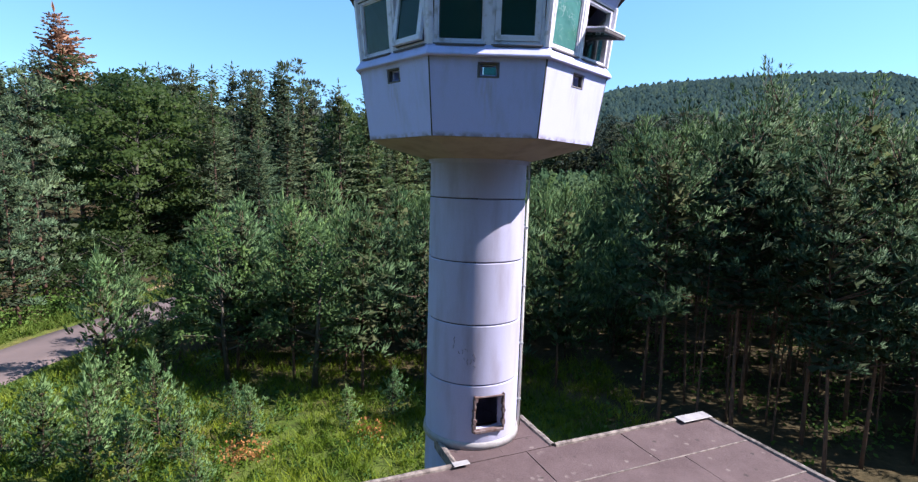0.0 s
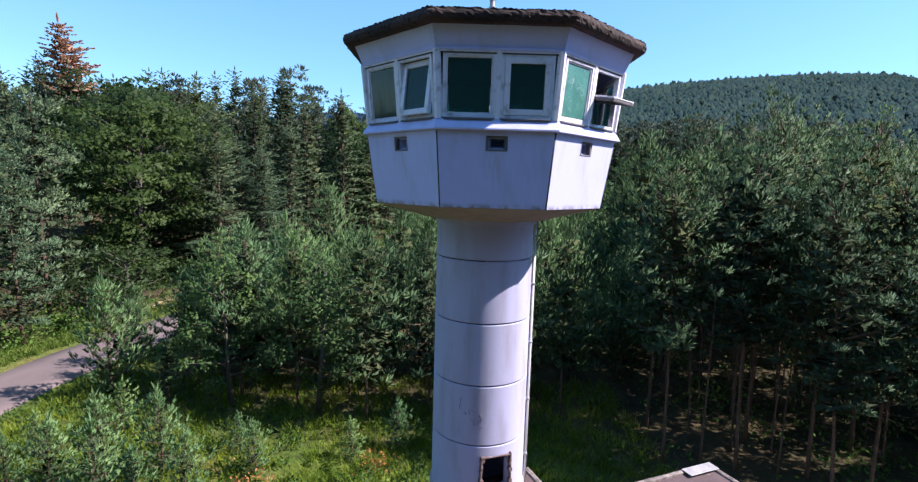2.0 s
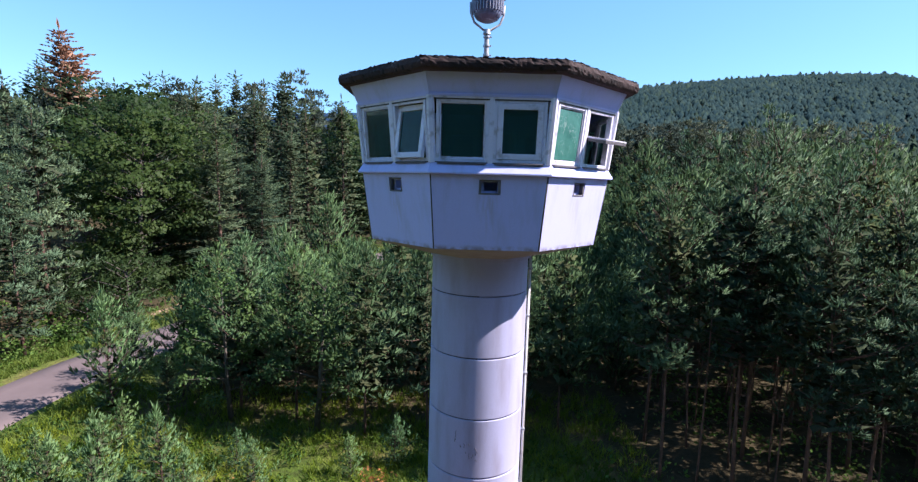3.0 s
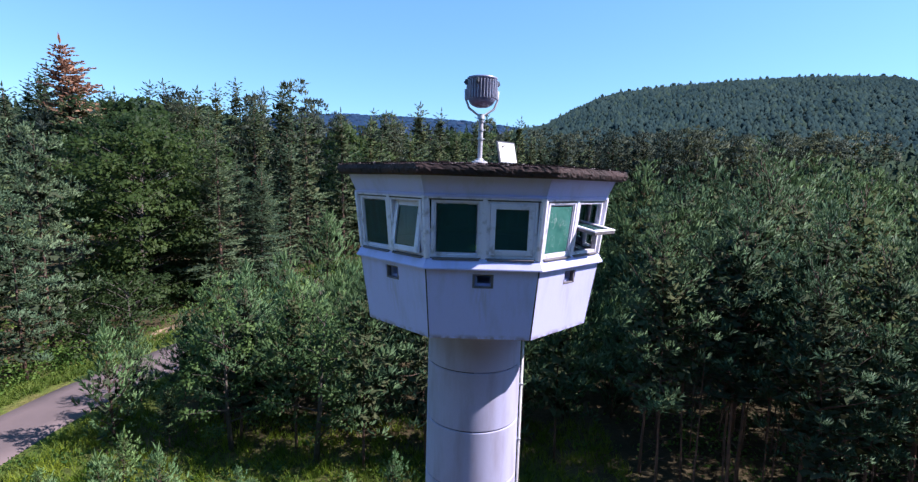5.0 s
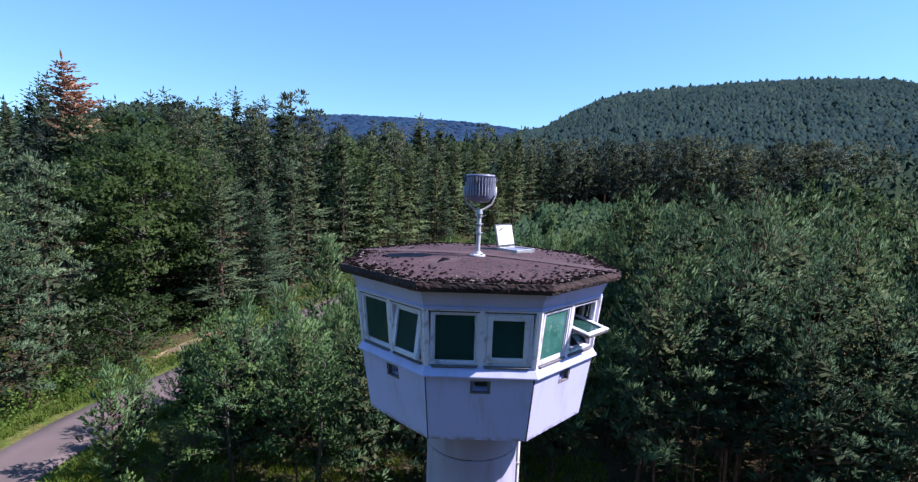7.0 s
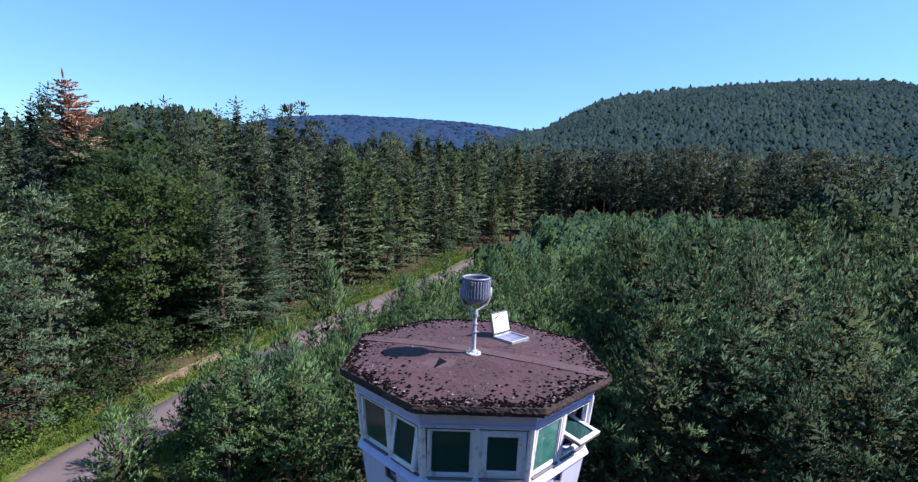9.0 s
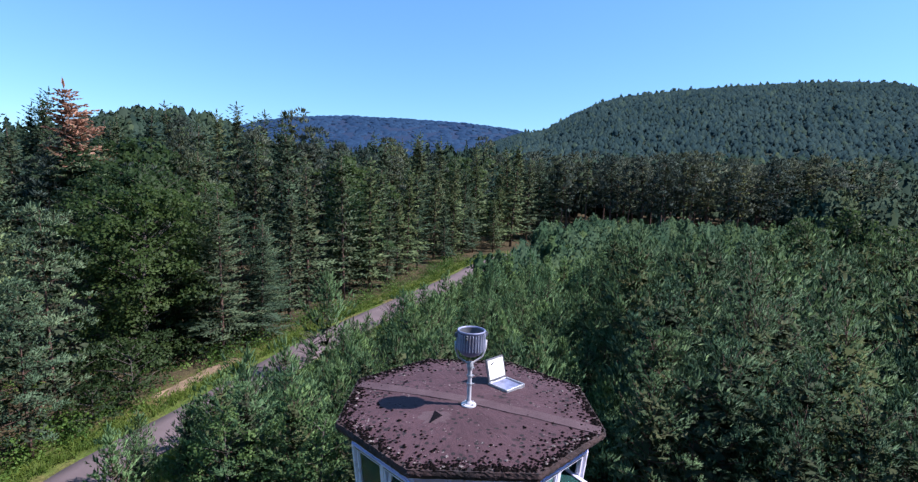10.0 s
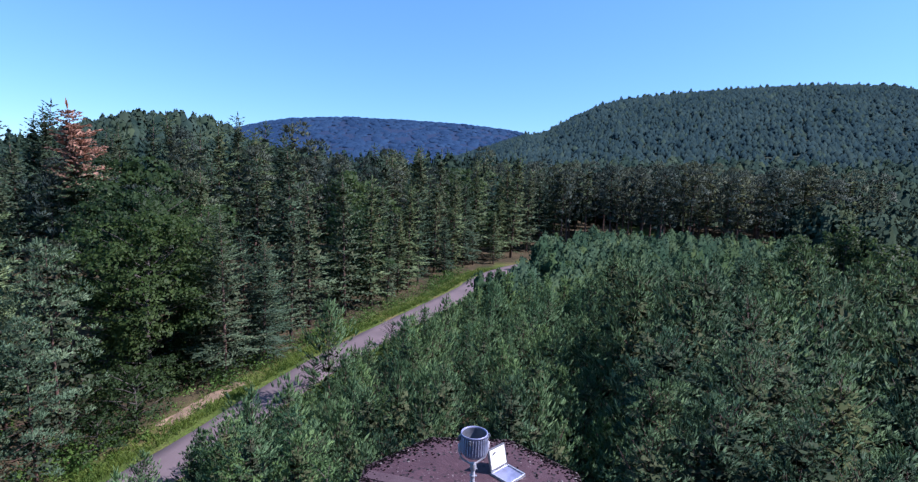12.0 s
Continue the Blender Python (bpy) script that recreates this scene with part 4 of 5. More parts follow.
# ---------------------------------------------------------------- trees
def unit(v):
    return v / np.maximum(np.linalg.norm(v, axis=-1, keepdims=True), 1e-9)


def lozenges(rg, base, axis, length, width, crosses=2, level=0.0):
    """Shoots: for each one, slim lozenges crossed on its axis; level 1 lays the first of them flat, as on spruce twigs."""
    ref = unit(rg.normal(size=base.shape) * (1 - level) + np.array([0, 0, 1.0]) * level + 1e-4)
    u = unit(np.cross(axis, ref))
    v = np.cross(axis, u)
    mid, tip = base + axis * (length * 0.38)[:, None], base + axis * length[:, None]
    out = []
    for k in range(crosses):
        th = math.pi * k / crosses
        w = (u * math.cos(th) + v * math.sin(th)) * (width * 0.5)[:, None]
        out.append(np.stack([base, mid - w, tip, mid + w], 1))
    return np.stack(out, 1).reshape(-1, 4, 3)


def tufts_of(rg, base, axis, length, width, count=4, splay=20.0):
    """Shoots as tufts: slim blades fanned out round each axis."""
    n = len(base)
    rad = rg.normal(size=(n, count, 3))
    rad = unit(rad - axis[:, None] * (rad * axis[:, None]).sum(-1, keepdims=True))
    ang = np.radians(rg.normal(splay, 9, (n, count)))[..., None]
    d = axis[:, None] * np.cos(ang) + rad * np.sin(ang)
    st = base[:, None] + axis[:, None] * (length[:, None] * rg.uniform(0, 0.45, (n, count)))[..., None]
    w = unit(np.cross(d, rg.normal(size=(n, count, 3)))) * (width * 0.5)[:, None, None]
    ln = (length[:, None] * rg.uniform(0.45, 0.75, (n, count)))[..., None]
    mid = st + d * ln * 0.32
    return np.stack([st, mid - w, st + d * ln, mid + w], 2).reshape(-1, 4, 3)


def leafy_mesh(name, co, mat, centre, soft=0.82, lift=0.3, puff=None):
    """Foliage whose faces are turned outwards from their clump and shaded softly, as masses of fine needles or leaves are."""
    ng = unit(np.cross(co[:, 1] - co[:, 0], co[:, 2] - co[:, 0]))
    mid = co.mean(1)
    out = unit(mid - centre)
    if puff is not None:
        out = 0.35 * out + 0.65 * unit(mid - puff)
    out = unit(out + np.array([0, 0, lift]))
    turn = (ng * out).sum(-1) < 0
    co = np.where(turn[:, None, None], co[:, ::-1], co)
    ng = np.where(turn[:, None], -ng, ng)
    me = tri_mesh(name, co, mat, co.shape[1])
    vn = np.repeat(unit(out * soft + ng * (1 - soft)), co.shape[1], 0)
    me.normals_split_custom_set_from_vertices(vn.tolist())
    return me


def leaves(rg, pos, size):
    """Small leaf quads turned every way."""
    n = len(pos)
    a = unit(rg.normal(size=(n, 3)) + np.array([0, 0, 0.35]))
    u = unit(np.cross(a, rg.normal(size=(n, 3))))
    v = np.cross(a, u)
    s = size * rg.uniform(0.6, 1.3, (n, 1))
    return np.stack([pos - u * s, pos - v * s * 0.6, pos + u * s, pos + v * s * 0.6], 1)


def candle_limb(rg, at, d, side, ln, length, dense, up):
    """Young pine: upright shoots on short laterals along the limb."""
    m = max(2, int(ln / 0.30 * dense))
    P, A, C = [], [], []
    for t in np.linspace(0.35, 1.0, m):
        reach = 0.28 * ln * (1.1 - t) + 0.05
        for sgn, f in ((0, 0), (1, 0.5), (-1, 0.5), (1, 1.0), (-1, 1.0)):
            if f and rg.random() < 0.12:
                continue
            P.append(at(t) + side * sgn * f * reach + rg.normal(0, 0.03, 3))
            A.append(d * 0.62 + side * sgn * 0.5 * f + np.array([0, 0, up]) + rg.normal(0, 0.16, 3))
            C.append(at(t * 0.75) - np.array([0, 0, 0.22]))
    n = len(P)
    return np.array(P), unit(np.array(A)), length * rg.uniform(0.6, 1.3, n), np.array(C)


def pad_limb(rg, at, d, side, ln, length, dense, up):
    """Grown pine: rounded pads of radiating shoots on the outer half of the limb."""
    nc = max(1, int(round(ln / 0.62 * dense)))
    P, A, L, C = [], [], [], []
    for t in np.linspace(1.0, 0.42, nc):
        c = at(t + rg.normal(0, 0.05)) + side * rg.normal(0, 0.22 * ln * (1.15 - t)) + np.array([0, 0, rg.normal(0, 0.07)])
        r = rg.uniform(0.75, 1.3)
        k = int(18 * r)
        v = rg.normal(size=(k, 3)) + d * 0.5 + np.array([0, 0, up])
        v = unit(v)
        v[:, 2] = np.where(v[:, 2] < -0.25, -v[:, 2], v[:, 2])
        P.append(c + v * np.array([1.0, 1.0, 0.55]) * (length * r * rg.uniform(0.2, 1.0, (k, 1))))
        A.append(unit(v + np.array([0, 0, 0.35])))
        L.append(length * r * rg.uniform(0.6, 1.15, k))
        C.append(np.repeat((c - np.array([0, 0, 0.35 * length]))[None], k, 0))
    return np.concatenate(P), np.concatenate(A), np.concatenate(L), np.concatenate(C)


def bough_limb(rg, at, d, side, ln, length, dense, up):
    """Spruce: a flat drooping bough, twigs to both sides, each with a few shoots."""
    m = max(3, int(ln / 0.36 * dense))
    P, A, L, C = [], [], [], []
    for t in np.linspace(0.18, 1.0, m):
        p = at(t)
        for sgn in (-1, 1):
            tl = (0.40 * ln * (1.08 - t) + 0.16) * rg.uniform(0.65, 1.15)
            v = unit(d * 0.7 + side * sgn * 0.75 + np.array([0, 0, -0.16 + rg.normal(0, 0.12)]))
            n = max(1, int(tl / length + 0.4))
            for q in range(n):
                f = (q + 0.1) / n
                P.append(p + v * tl * f)
                A.append(v + rg.normal(0, 0.22, 3) + np.array([0, 0, up]))
                L.append(min(length, tl) * rg.uniform(0.8, 1.35))
                C.append(at(t * 0.8) - np.array([0, 0, 0.45]))
    P.append(at(0.9)), A.append(d), L.append(length), C.append(at(0.7) - np.array([0, 0, 0.4]))
    return np.array(P), unit(np.array(A)), np.array(L), np.array(C)


def conifer(seed, h, base, radius, whorl, limbs, rise, droop, limb, length, width, mat, name, peak=0.3, taper=0.85, curve=0.1, dense=1.0, up=0.5, crosses=2, level=0.0, trunk_r=None, bark=None, dead_top=0.0, wood=1, core=80, twigs=0, ragged=0.2, tuft=0, lead=1.0, switch=2.0):
    """A conifer as a thing with trunk and crown. base: height of the lowest limbs; whorl: metres between rings of limbs;
    rise, droop: degrees at which limbs leave the trunk at the top and at the bottom; curve: upturn of the limbs; limb: how they bear foliage."""
    rg = np.random.default_rng(seed)
    tr = trunk_r or 0.012 * h + 0.02
    bend = rg.normal(0, 0.02 * h, 2)
    heavy, side_bias = rg.uniform(0, 6.28), rg.uniform(0.05, 0.3)

    def axis_at(z):
        q = z / h
        return np.array([bend[0] * q * q, bend[1] * q * q, z])

    def profile(q):
        return min(1.0, 0.6 + q / max(peak, 0.01) * 0.4) if q < peak else max(0.0, 1 - (q - peak) / (1 - peak)) ** taper
    runs = [([axis_at(h * q) for q in np.linspace(-0.01, 0.99, 8)], [tr * (1 - 0.95 * q) for q in np.linspace(0, 1, 8)], 6)]
    P, A, L, C = [], [], [], []
    z, a0, count = base, 0.0, 0
    while z < h * 0.965:
        q = (z - base) / (h - base)
        prof = profile(q) * rg.uniform(1 - ragged, 1 + 0.6 * ragged)
        a0 += rg.uniform(0.7, 1.5)
        n = limbs + int(rg.integers(-1, 2))
        for k in range(n):
            if rg.random() < 0.08:
                continue
            a = a0 + k * 2 * math.pi / n + rg.normal(0, 0.25)
            el = radians(droop + (rise - droop) * q + rg.normal(0, 6))
            ln = max(0.12, radius * (prof + 0.05) * rg.uniform(1 - 1.5 * ragged, 1.15) * (1 + side_bias * math.cos(a - heavy)))
            d = np.array([math.cos(a) * math.cos(el), math.sin(a) * math.cos(el), math.sin(el)])
            st = axis_at(z + rg.normal(0, 0.12 * whorl))

            def at(t, st=st, d=d, ln=ln):
                return st + d * (ln * t) + np.array([0, 0, curve * ln * t * t])
            count += 1
            if count % wood == 0:
                runs.append(([st, at(0.5), at(0.85)], [0.008 + 0.009 * ln, 0.006 + 0.004 * ln, 0.004], 3))
            side = unit(np.cross(d, [0, 0, 1.0]))
            bear = limb if q < switch else candle_limb
            p_, a_, l_, c_ = bear(rg, at, d, side, ln, length, dense, up)
            grow = 0.65 + 0.35 * min(1.0, ln / radius)
            P.append(p_), A.append(a_), L.append(l_ * grow), C.append(c_)
        z += whorl * rg.uniform(0.75, 1.25) * (1 - 0.45 * q)
    # leader with its last whorl of shoots
    k = 7
    tip = np.concatenate([np.full(k, 0.955), [0.975, 0.985]])
    ring = np.arange(len(tip)) * 2.4
    tilt = np.where(np.arange(len(tip)) < k, 0.55, 0.06)
    P.append(np.array([axis_at(h * v) for v in tip]))
    A.append(unit(np.stack([np.cos(ring) * tilt, np.sin(ring) * tilt, np.ones(len(tip))], 1)))
    L.append(np.where(np.arange(len(tip)) < k, 0.9, 1.7) * length * lead)
    C.append(P[-1] - np.array([0, 0, 0.4]))
    P, A, L, C = np.concatenate(P), np.concatenate(A), np.concatenate(L), np.concatenate(C)
    wide = width * np.clip(L / length, 0.6, 1.3) * rg.uniform(0.75, 1.25, len(L))
    co = tufts_of(rg, P, A, L, wide, tuft) if tuft else lozenges(rg, P, A, L, wide, crosses, level)
    puff = np.repeat(C, tuft or crosses, 0)
    shoots_n = len(co)
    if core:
        # inner sprays of twigs round the trunk, darkened in place of the crown's shade
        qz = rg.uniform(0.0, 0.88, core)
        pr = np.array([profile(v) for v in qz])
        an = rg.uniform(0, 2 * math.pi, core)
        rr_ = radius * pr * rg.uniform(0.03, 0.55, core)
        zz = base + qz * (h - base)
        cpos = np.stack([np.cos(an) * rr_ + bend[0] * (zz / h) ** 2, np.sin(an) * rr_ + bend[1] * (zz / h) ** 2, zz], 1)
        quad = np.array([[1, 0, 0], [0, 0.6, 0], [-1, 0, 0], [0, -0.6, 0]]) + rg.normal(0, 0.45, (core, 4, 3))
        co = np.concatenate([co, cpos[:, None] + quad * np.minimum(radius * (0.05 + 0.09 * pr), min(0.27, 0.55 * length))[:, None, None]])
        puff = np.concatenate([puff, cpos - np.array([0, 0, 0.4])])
    for k in range(twigs):
        zt = base * (0.35 + 0.62 * rg.random())
        a, ln = rg.uniform(0, 6.28), rg.uniform(0.25, 0.9)
        st = axis_at(zt)
        runs.append(([st, st + np.array([math.cos(a) * ln, math.sin(a) * ln, rg.uniform(-0.3, 0.15) * ln])], [0.009, 0.003], 3))
    tree = thing(name, "", "tree")
    part("trunk", tubes("trunk", runs, bark or BARK), tree)
    mz = co.mean(1)[:, 2]
    centre = np.stack([bend[0] * (mz / h) ** 2, bend[1] * (mz / h) ** 2, mz * 0.75 + 0.25 * base - 0.05 * h], 1)
    crown = leafy_mesh("crown", co, mat, centre, puff=puff)
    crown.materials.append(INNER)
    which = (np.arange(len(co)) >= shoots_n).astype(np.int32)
    if dead_top:
        crown.materials.append(DEAD)
        which = np.where(mz + rg.normal(0, 1.3, len(co)) > h * (1 - dead_top), 2, which).astype(np.int32)
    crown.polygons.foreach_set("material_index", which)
    part("crown", crown, tree)
    return tree


def broadleaf(seed, h, radius, base, n_limbs, n_leaf, leaf, mat, name, bark=None, flat=0.5, per=5):
    """A broadleaf tree: limbs that carry flattened sprays of leaves, with gaps between them."""
    rg = np.random.default_rng(seed)
    lean = 0.012 * h * rg.normal()
    runs = [([(0, 0, -0.1), (lean, 0, h * 0.3), (0.1, 0.05, h * 0.85)], [0.016 * h + 0.02, 0.012 * h, 0.02], 7)]
    limbs_, cl = [], []
    for k in range(n_limbs):
        q = (k + 0.5) / n_limbs
        z = base + (h * 0.86 - base) * q
        a = k * 2.4 + rg.normal(0, 0.3)
        ln = radius * math.sin(math.pi * (0.18 + 0.78 * q)) ** 0.7 * rg.uniform(0.65, 1.2)
        d = np.array([math.cos(a), math.sin(a), 0.25 + 0.55 * q])
        st = np.array([np.interp(z, [0, h * 0.3, h * 0.85], [0, lean, 0.1]), np.interp(z, [h * 0.3, h * 0.85], [0, 0.05]), z])
        end = st + d * ln
        limbs_.append(([st, st + d * ln * 0.5 + np.array([0, 0, 0.05]), end], [0.03 + 0.01 * ln, 0.02, 0.006], 4))
        for j in range(per):
            cl.append((st + (end - st) * rg.uniform(0.35, 1.05) + rg.normal(0, 0.16 * ln, 3), 0.09 * radius + rg.uniform(0.08, 0.2) * ln))
    cl.append((np.array([0, 0, h * 0.93]), 0.25 * radius))
    c = np.array([p for p, r in cl])
    r = np.array([r for p, r in cl])
    tree = thing(name, "", "tree")
    part("trunk", tubes("trunk", runs, bark or BARK_GREY), tree)
    for run in limbs_:
        part("limb", tubes("limb", [run], bark or BARK_GREY), tree)
    if n_leaf:
        pick = rg.choice(len(c), n_leaf, p=r ** 2 / (r ** 2).sum())
        v = unit(rg.normal(size=(n_leaf, 3)) + np.array([0, 0, 0.35]))
        pos = c[pick] + v * (r[pick] * rg.uniform(0.3, 1.05, n_leaf) ** 0.6)[:, None] * np.array([1, 1, flat])
        pos[:, 2] -= 0.18 * ((pos[:, :2] - c[pick][:, :2]) ** 2).sum(1) / np.maximum(r[pick], 0.1)
        centre = np.stack([0 * pos[:, 0], 0 * pos[:, 0], pos[:, 2] * 0.8], 1)
        part("crown", leafy_mesh("crown", leaves(rg, pos, leaf), mat, centre, 0.72, 0.35, puff=c[pick] - np.array([0, 0, 1.0]) * (0.35 * r[pick])[:, None]), tree)
    return tree


def plant(proto, label, group, x, y, scale, rg, sink=0.05):
    m = pose(x, y, float(height(x, y)) - sink, rg.normal(0, 1.5), rg.normal(0, 1.5), rg.uniform(0, 360))
    ob = copy_thing(proto, m)
    ob.scale = (scale * rg.uniform(0.92, 1.08), scale * rg.uniform(0.92, 1.08), scale)
    return tagged(ob, label, "tree", group)


def drop_proto(ob):
    for o in (*ob.children_recursive, ob):
        bpy.data.objects.remove(o)


def scatter(rg, n, inside, gap, x0, x1, y0, y1, taken):
    out, tries = [], 0
    while len(out) < n and tries < n * 60:
        tries += 1
        x, y = rg.uniform(x0, x1), rg.uniform(y0, y1)
        if inside(x, y) and all((x - a) ** 2 + (y - b) ** 2 > max(gap, g) ** 2 for a, b, g in taken):
            out.append((x, y))
            taken.append((x, y, gap))
    return out


RG = np.random.default_rng(11)
young = [conifer(20 + k, 6.0, 2.0 - 0.35 * k, 1.7, 0.44, 5, 52, 8, candle_limb, 0.34, 0.038, YOUNG, "young_pine", 0.25, 0.75, 0.25, 1.25, 0.65, trunk_r=0.055, core=190, tuft=6, twigs=8) for k in range(4)]
small_pines = [conifer(25 + k, 2.4, 0.10, 1.05, 0.32, 5, 50, 14, candle_limb, 0.24, 0.036, BLUE_PINE, "young_pine", 0.2, 0.85, 0.25, 1.3, 0.45, core=50, tuft=7, lead=1.4) for k in range(3)]
young_far = [conifer(30 + k, 6.0, 0.7, 1.75, 0.54, 5, 55, 6, candle_limb, 0.44, 0.076, YOUNG, "young_pine", 0.25, 0.75, 0.25, 0.85, 0.8, 2, trunk_r=0.06, wood=4, core=90) for k in range(4)]
pines = [conifer(40 + k, 10.0, 4.2 - 0.4 * k, 2.4, 0.56, 5, 58, 0, pad_limb, 0.28, 0.034, PINE, "scots_pine", 0.40, 0.60, 0.2, 0.95, 0.7, trunk_r=0.07, core=480, twigs=18, ragged=0.32, tuft=5, switch=0.55) for k in range(4)]
pines_far = [conifer(45 + k, 10.0, 2.8, 2.4, 0.64, 5, 58, -2, pad_limb, 0.42, 0.085, PINE, "scots_pine", 0.40, 0.60, 0.2, 0.62, 0.75, 2, trunk_r=0.075, wood=3, core=260, twigs=8, ragged=0.32, switch=0.45) for k in range(3)]
slender = [conifer(48 + k, 9.0, 5.6, 1.3, 0.5, 4, 50, 0, pad_limb, 0.26, 0.06, PINE, "slender_pine", 0.4, 0.6, 0.1, 0.8, 0.7, 2, trunk_r=0.038, wood=2, core=60, twigs=34, ragged=0.3) for k in range(2)]
spruces = [conifer(50 + k, 17.0, 0.5, 3.9, 0.70, 6, 30, -8, bough_limb, 0.42, 0.125, SPRUCE, "spruce", 0.14, 0.68, 0.02, 1.15, 0.2, 2, 0.4, wood=3, core=420, ragged=0.28, lead=0.7) for k in range(4)]
spruces_far = [conifer(54 + k, 17.0, 1.5, 3.7, 0.84, 5, 30, -10, bough_limb, 0.66, 0.21, SPRUCE, "spruce", 0.12, 0.68, 0.02, 0.85, 0.2, 2, 0.4, wood=4, core=420, ragged=0.28, lead=0.5) for k in range(4)]
talls = [conifer(60 + k, 17.0, 1.4, 3.9, 0.78, 6, 36, -2, bough_limb, 0.44, 0.12, EDGE_PINE, "tall_pine", 0.24, 0.60, 0.12, 1.25, 0.5, 2, 0.2, wood=2, core=420, twigs=12, ragged=0.36, lead=0.6) for k in range(3)]
edge_pines = [conifer(68 + k, 12.0, 1.4, 3.1, 0.72, 5, 40, -4, pad_limb, 0.36, 0.06, EDGE_PINE, "edge_pine", 0.30, 0.62, 0.10, 0.85, 0.7, trunk_r=0.13, wood=2, core=420, twigs=10, ragged=0.3, tuft=4) for k in range(2)]
talls_far = [conifer(64 + k, 17.0, 7.0, 3.2, 1.05, 5, 42, -8, pad_limb, 0.62, 0.18, WALL_PINE, "tall_pine", 0.4, 0.55, 0.08, 0.30, 0.7, 2, wood=3, core=260, twigs=8, ragged=0.28) for k in range(3)]
bushes = [broadleaf(75 + k, 3.0, 1.9, 0.2, 14, 2000, 0.085, BROAD, "bush") for k in range(2)]
great_oak = broadleaf(72, 13.0, 4.6, 0.4, 46, 17000, 0.13, BROAD, "broadleaf_tree", flat=0.42)
oaks = [broadleaf(70 + k, 13.0, 4.6, 0.4, 34, 6500, 0.21, BROAD, "broadleaf_tree") for k in range(2)]
birches = [broadleaf(80 + k, 7.0, 2.0, 1.0, 18, 3200, 0.075, BIRCH, "birch", flat=0.8) for k in range(2)]
withered = [broadleaf(85, 2.6, 1.5, 0.2, 34, 900, 0.035, TWIG, "withered_bush")]
deadtop = conifer(90, 21.0, 6.0, 4.0, 0.55, 7, 12, -8, bough_limb, 0.58, 0.24, SPRUCE, "dying_spruce", 0.22, 0.58, 0.03, 1.35, 0.2, 2, 0.3, dead_top=0.30, core=500, ragged=0.25)

taken = [(0, 0, 2.6), (2.5, -2.5, 3.4), (-1.5, -4.5, 4.0), (5.0, 0.2, 1.6)]
plant(deadtop, "tall spruce with a dead rust-red top", "", -36.3, 40.0, 0.97, RG)
taken.append((-35.6, 40.0, 3))
for x, y, s in ((-22.4, 26.4, 1.0), (-25.5, 31.5, 1.1)):
    plant(great_oak, "rounded broadleaf tree at the forest edge", "broadleaf trees", x, y, s, RG)
    taken.append((x, y, 3.0))
for x, y, s in ((-20.9, 25.3, 0.36), (-21.6, 22.6, 0.42), (-19.4, 28.3, 0.34), (-23.2, 20.4, 0.4), (-22.0, 29.8, 0.5), (-19.7, 20.6, 0.5), (-19.9, 17.6, 0.34)):
    plant(bushes[int(y) % 2], "low leafy bush at the forest edge", "bushes", x, y, s * 2.4, RG)
    taken.append((x, y, 1.0))
for x, y, s in ((44.0, 43.0, 0.75), (40.0, 50.0, 0.7), (47.0, 52.0, 0.8)):
    plant(oaks[int(x) % 2], "leafy broadleaf tree beyond the plantation", "broadleaf trees", x, y, s, RG)
    taken.append((x, y, 3.0))
for x, y, s in ((-10.6, 26.6, 0.9), (-6.1, 34.6, 0.85)):
    plant(withered[0], "withered grey bush beside the lane", "withered bushes", x, y, s, RG)
    taken.append((x, y, 1.6))
for k, (x, y, s) in enumerate(((-22.2, 18.0, 1.0), (-25.0, 14.8, 1.05), (-20.9, 14.8, 0.74), (-26.8, 19.6, 1.12), (-21.8, 9.4, 0.8), (-25.2, 9.6, 1.0))):
    plant(edge_pines[k % 2], "broad pine with pale tufted limbs at the forest edge", "tall pines", x, y, s, RG)
    taken.append((x, y, 2.2))
# young pines in the clearing
pale_pine = plant(small_pines[1], "pale young pine with open whorls beside the lane", "young pines", -13.1, 9.6, 1.74, RG)
pale_pine.scale = (1.24, 1.2, 1.74)
taken.append((-13.1, 9.6, 1.2))
for k, (x, y, s) in enumerate(((-11.1, 7.1, 0.66), (-9.7, 4.4, 0.95), (-8.45, 4.9, 0.93), (-6.9, 6.0, 0.5), (-5.9, 5.0, 0.62), (-10.5, 3.5, 0.85), (-9.1, 3.2, 0.9), (-8.0, 2.9, 0.72), (-11.9, 3.9, 0.62), (-6.2, 2.6, 0.55), (-14.2, 5.0, 0.8), (-7.3, 3.9, 0.7), (-12.4, 5.4, 0.55), (-3.4, 5.9, 0.5), (-2.2, 6.6, 0.6), (-13.4, 2.6, 0.8))):
    pine = plant(small_pines[k % 3], "small blue-green young pine in the clearing", "young pines", x, y, s, RG)
    pine.scale = (0.8 * pine.scale.x, 0.8 * pine.scale.y, 1.04 * s)
    taken.append((x, y, 0.6))


def right_of_lane(x, y):
    return x > float(lane_x(y)) + 2.7


def lane_gap(x, y):
    """Distance from the middle of the lane."""
    return min(math.hypot(x - a, y - b) for a, b in LANE_XY)


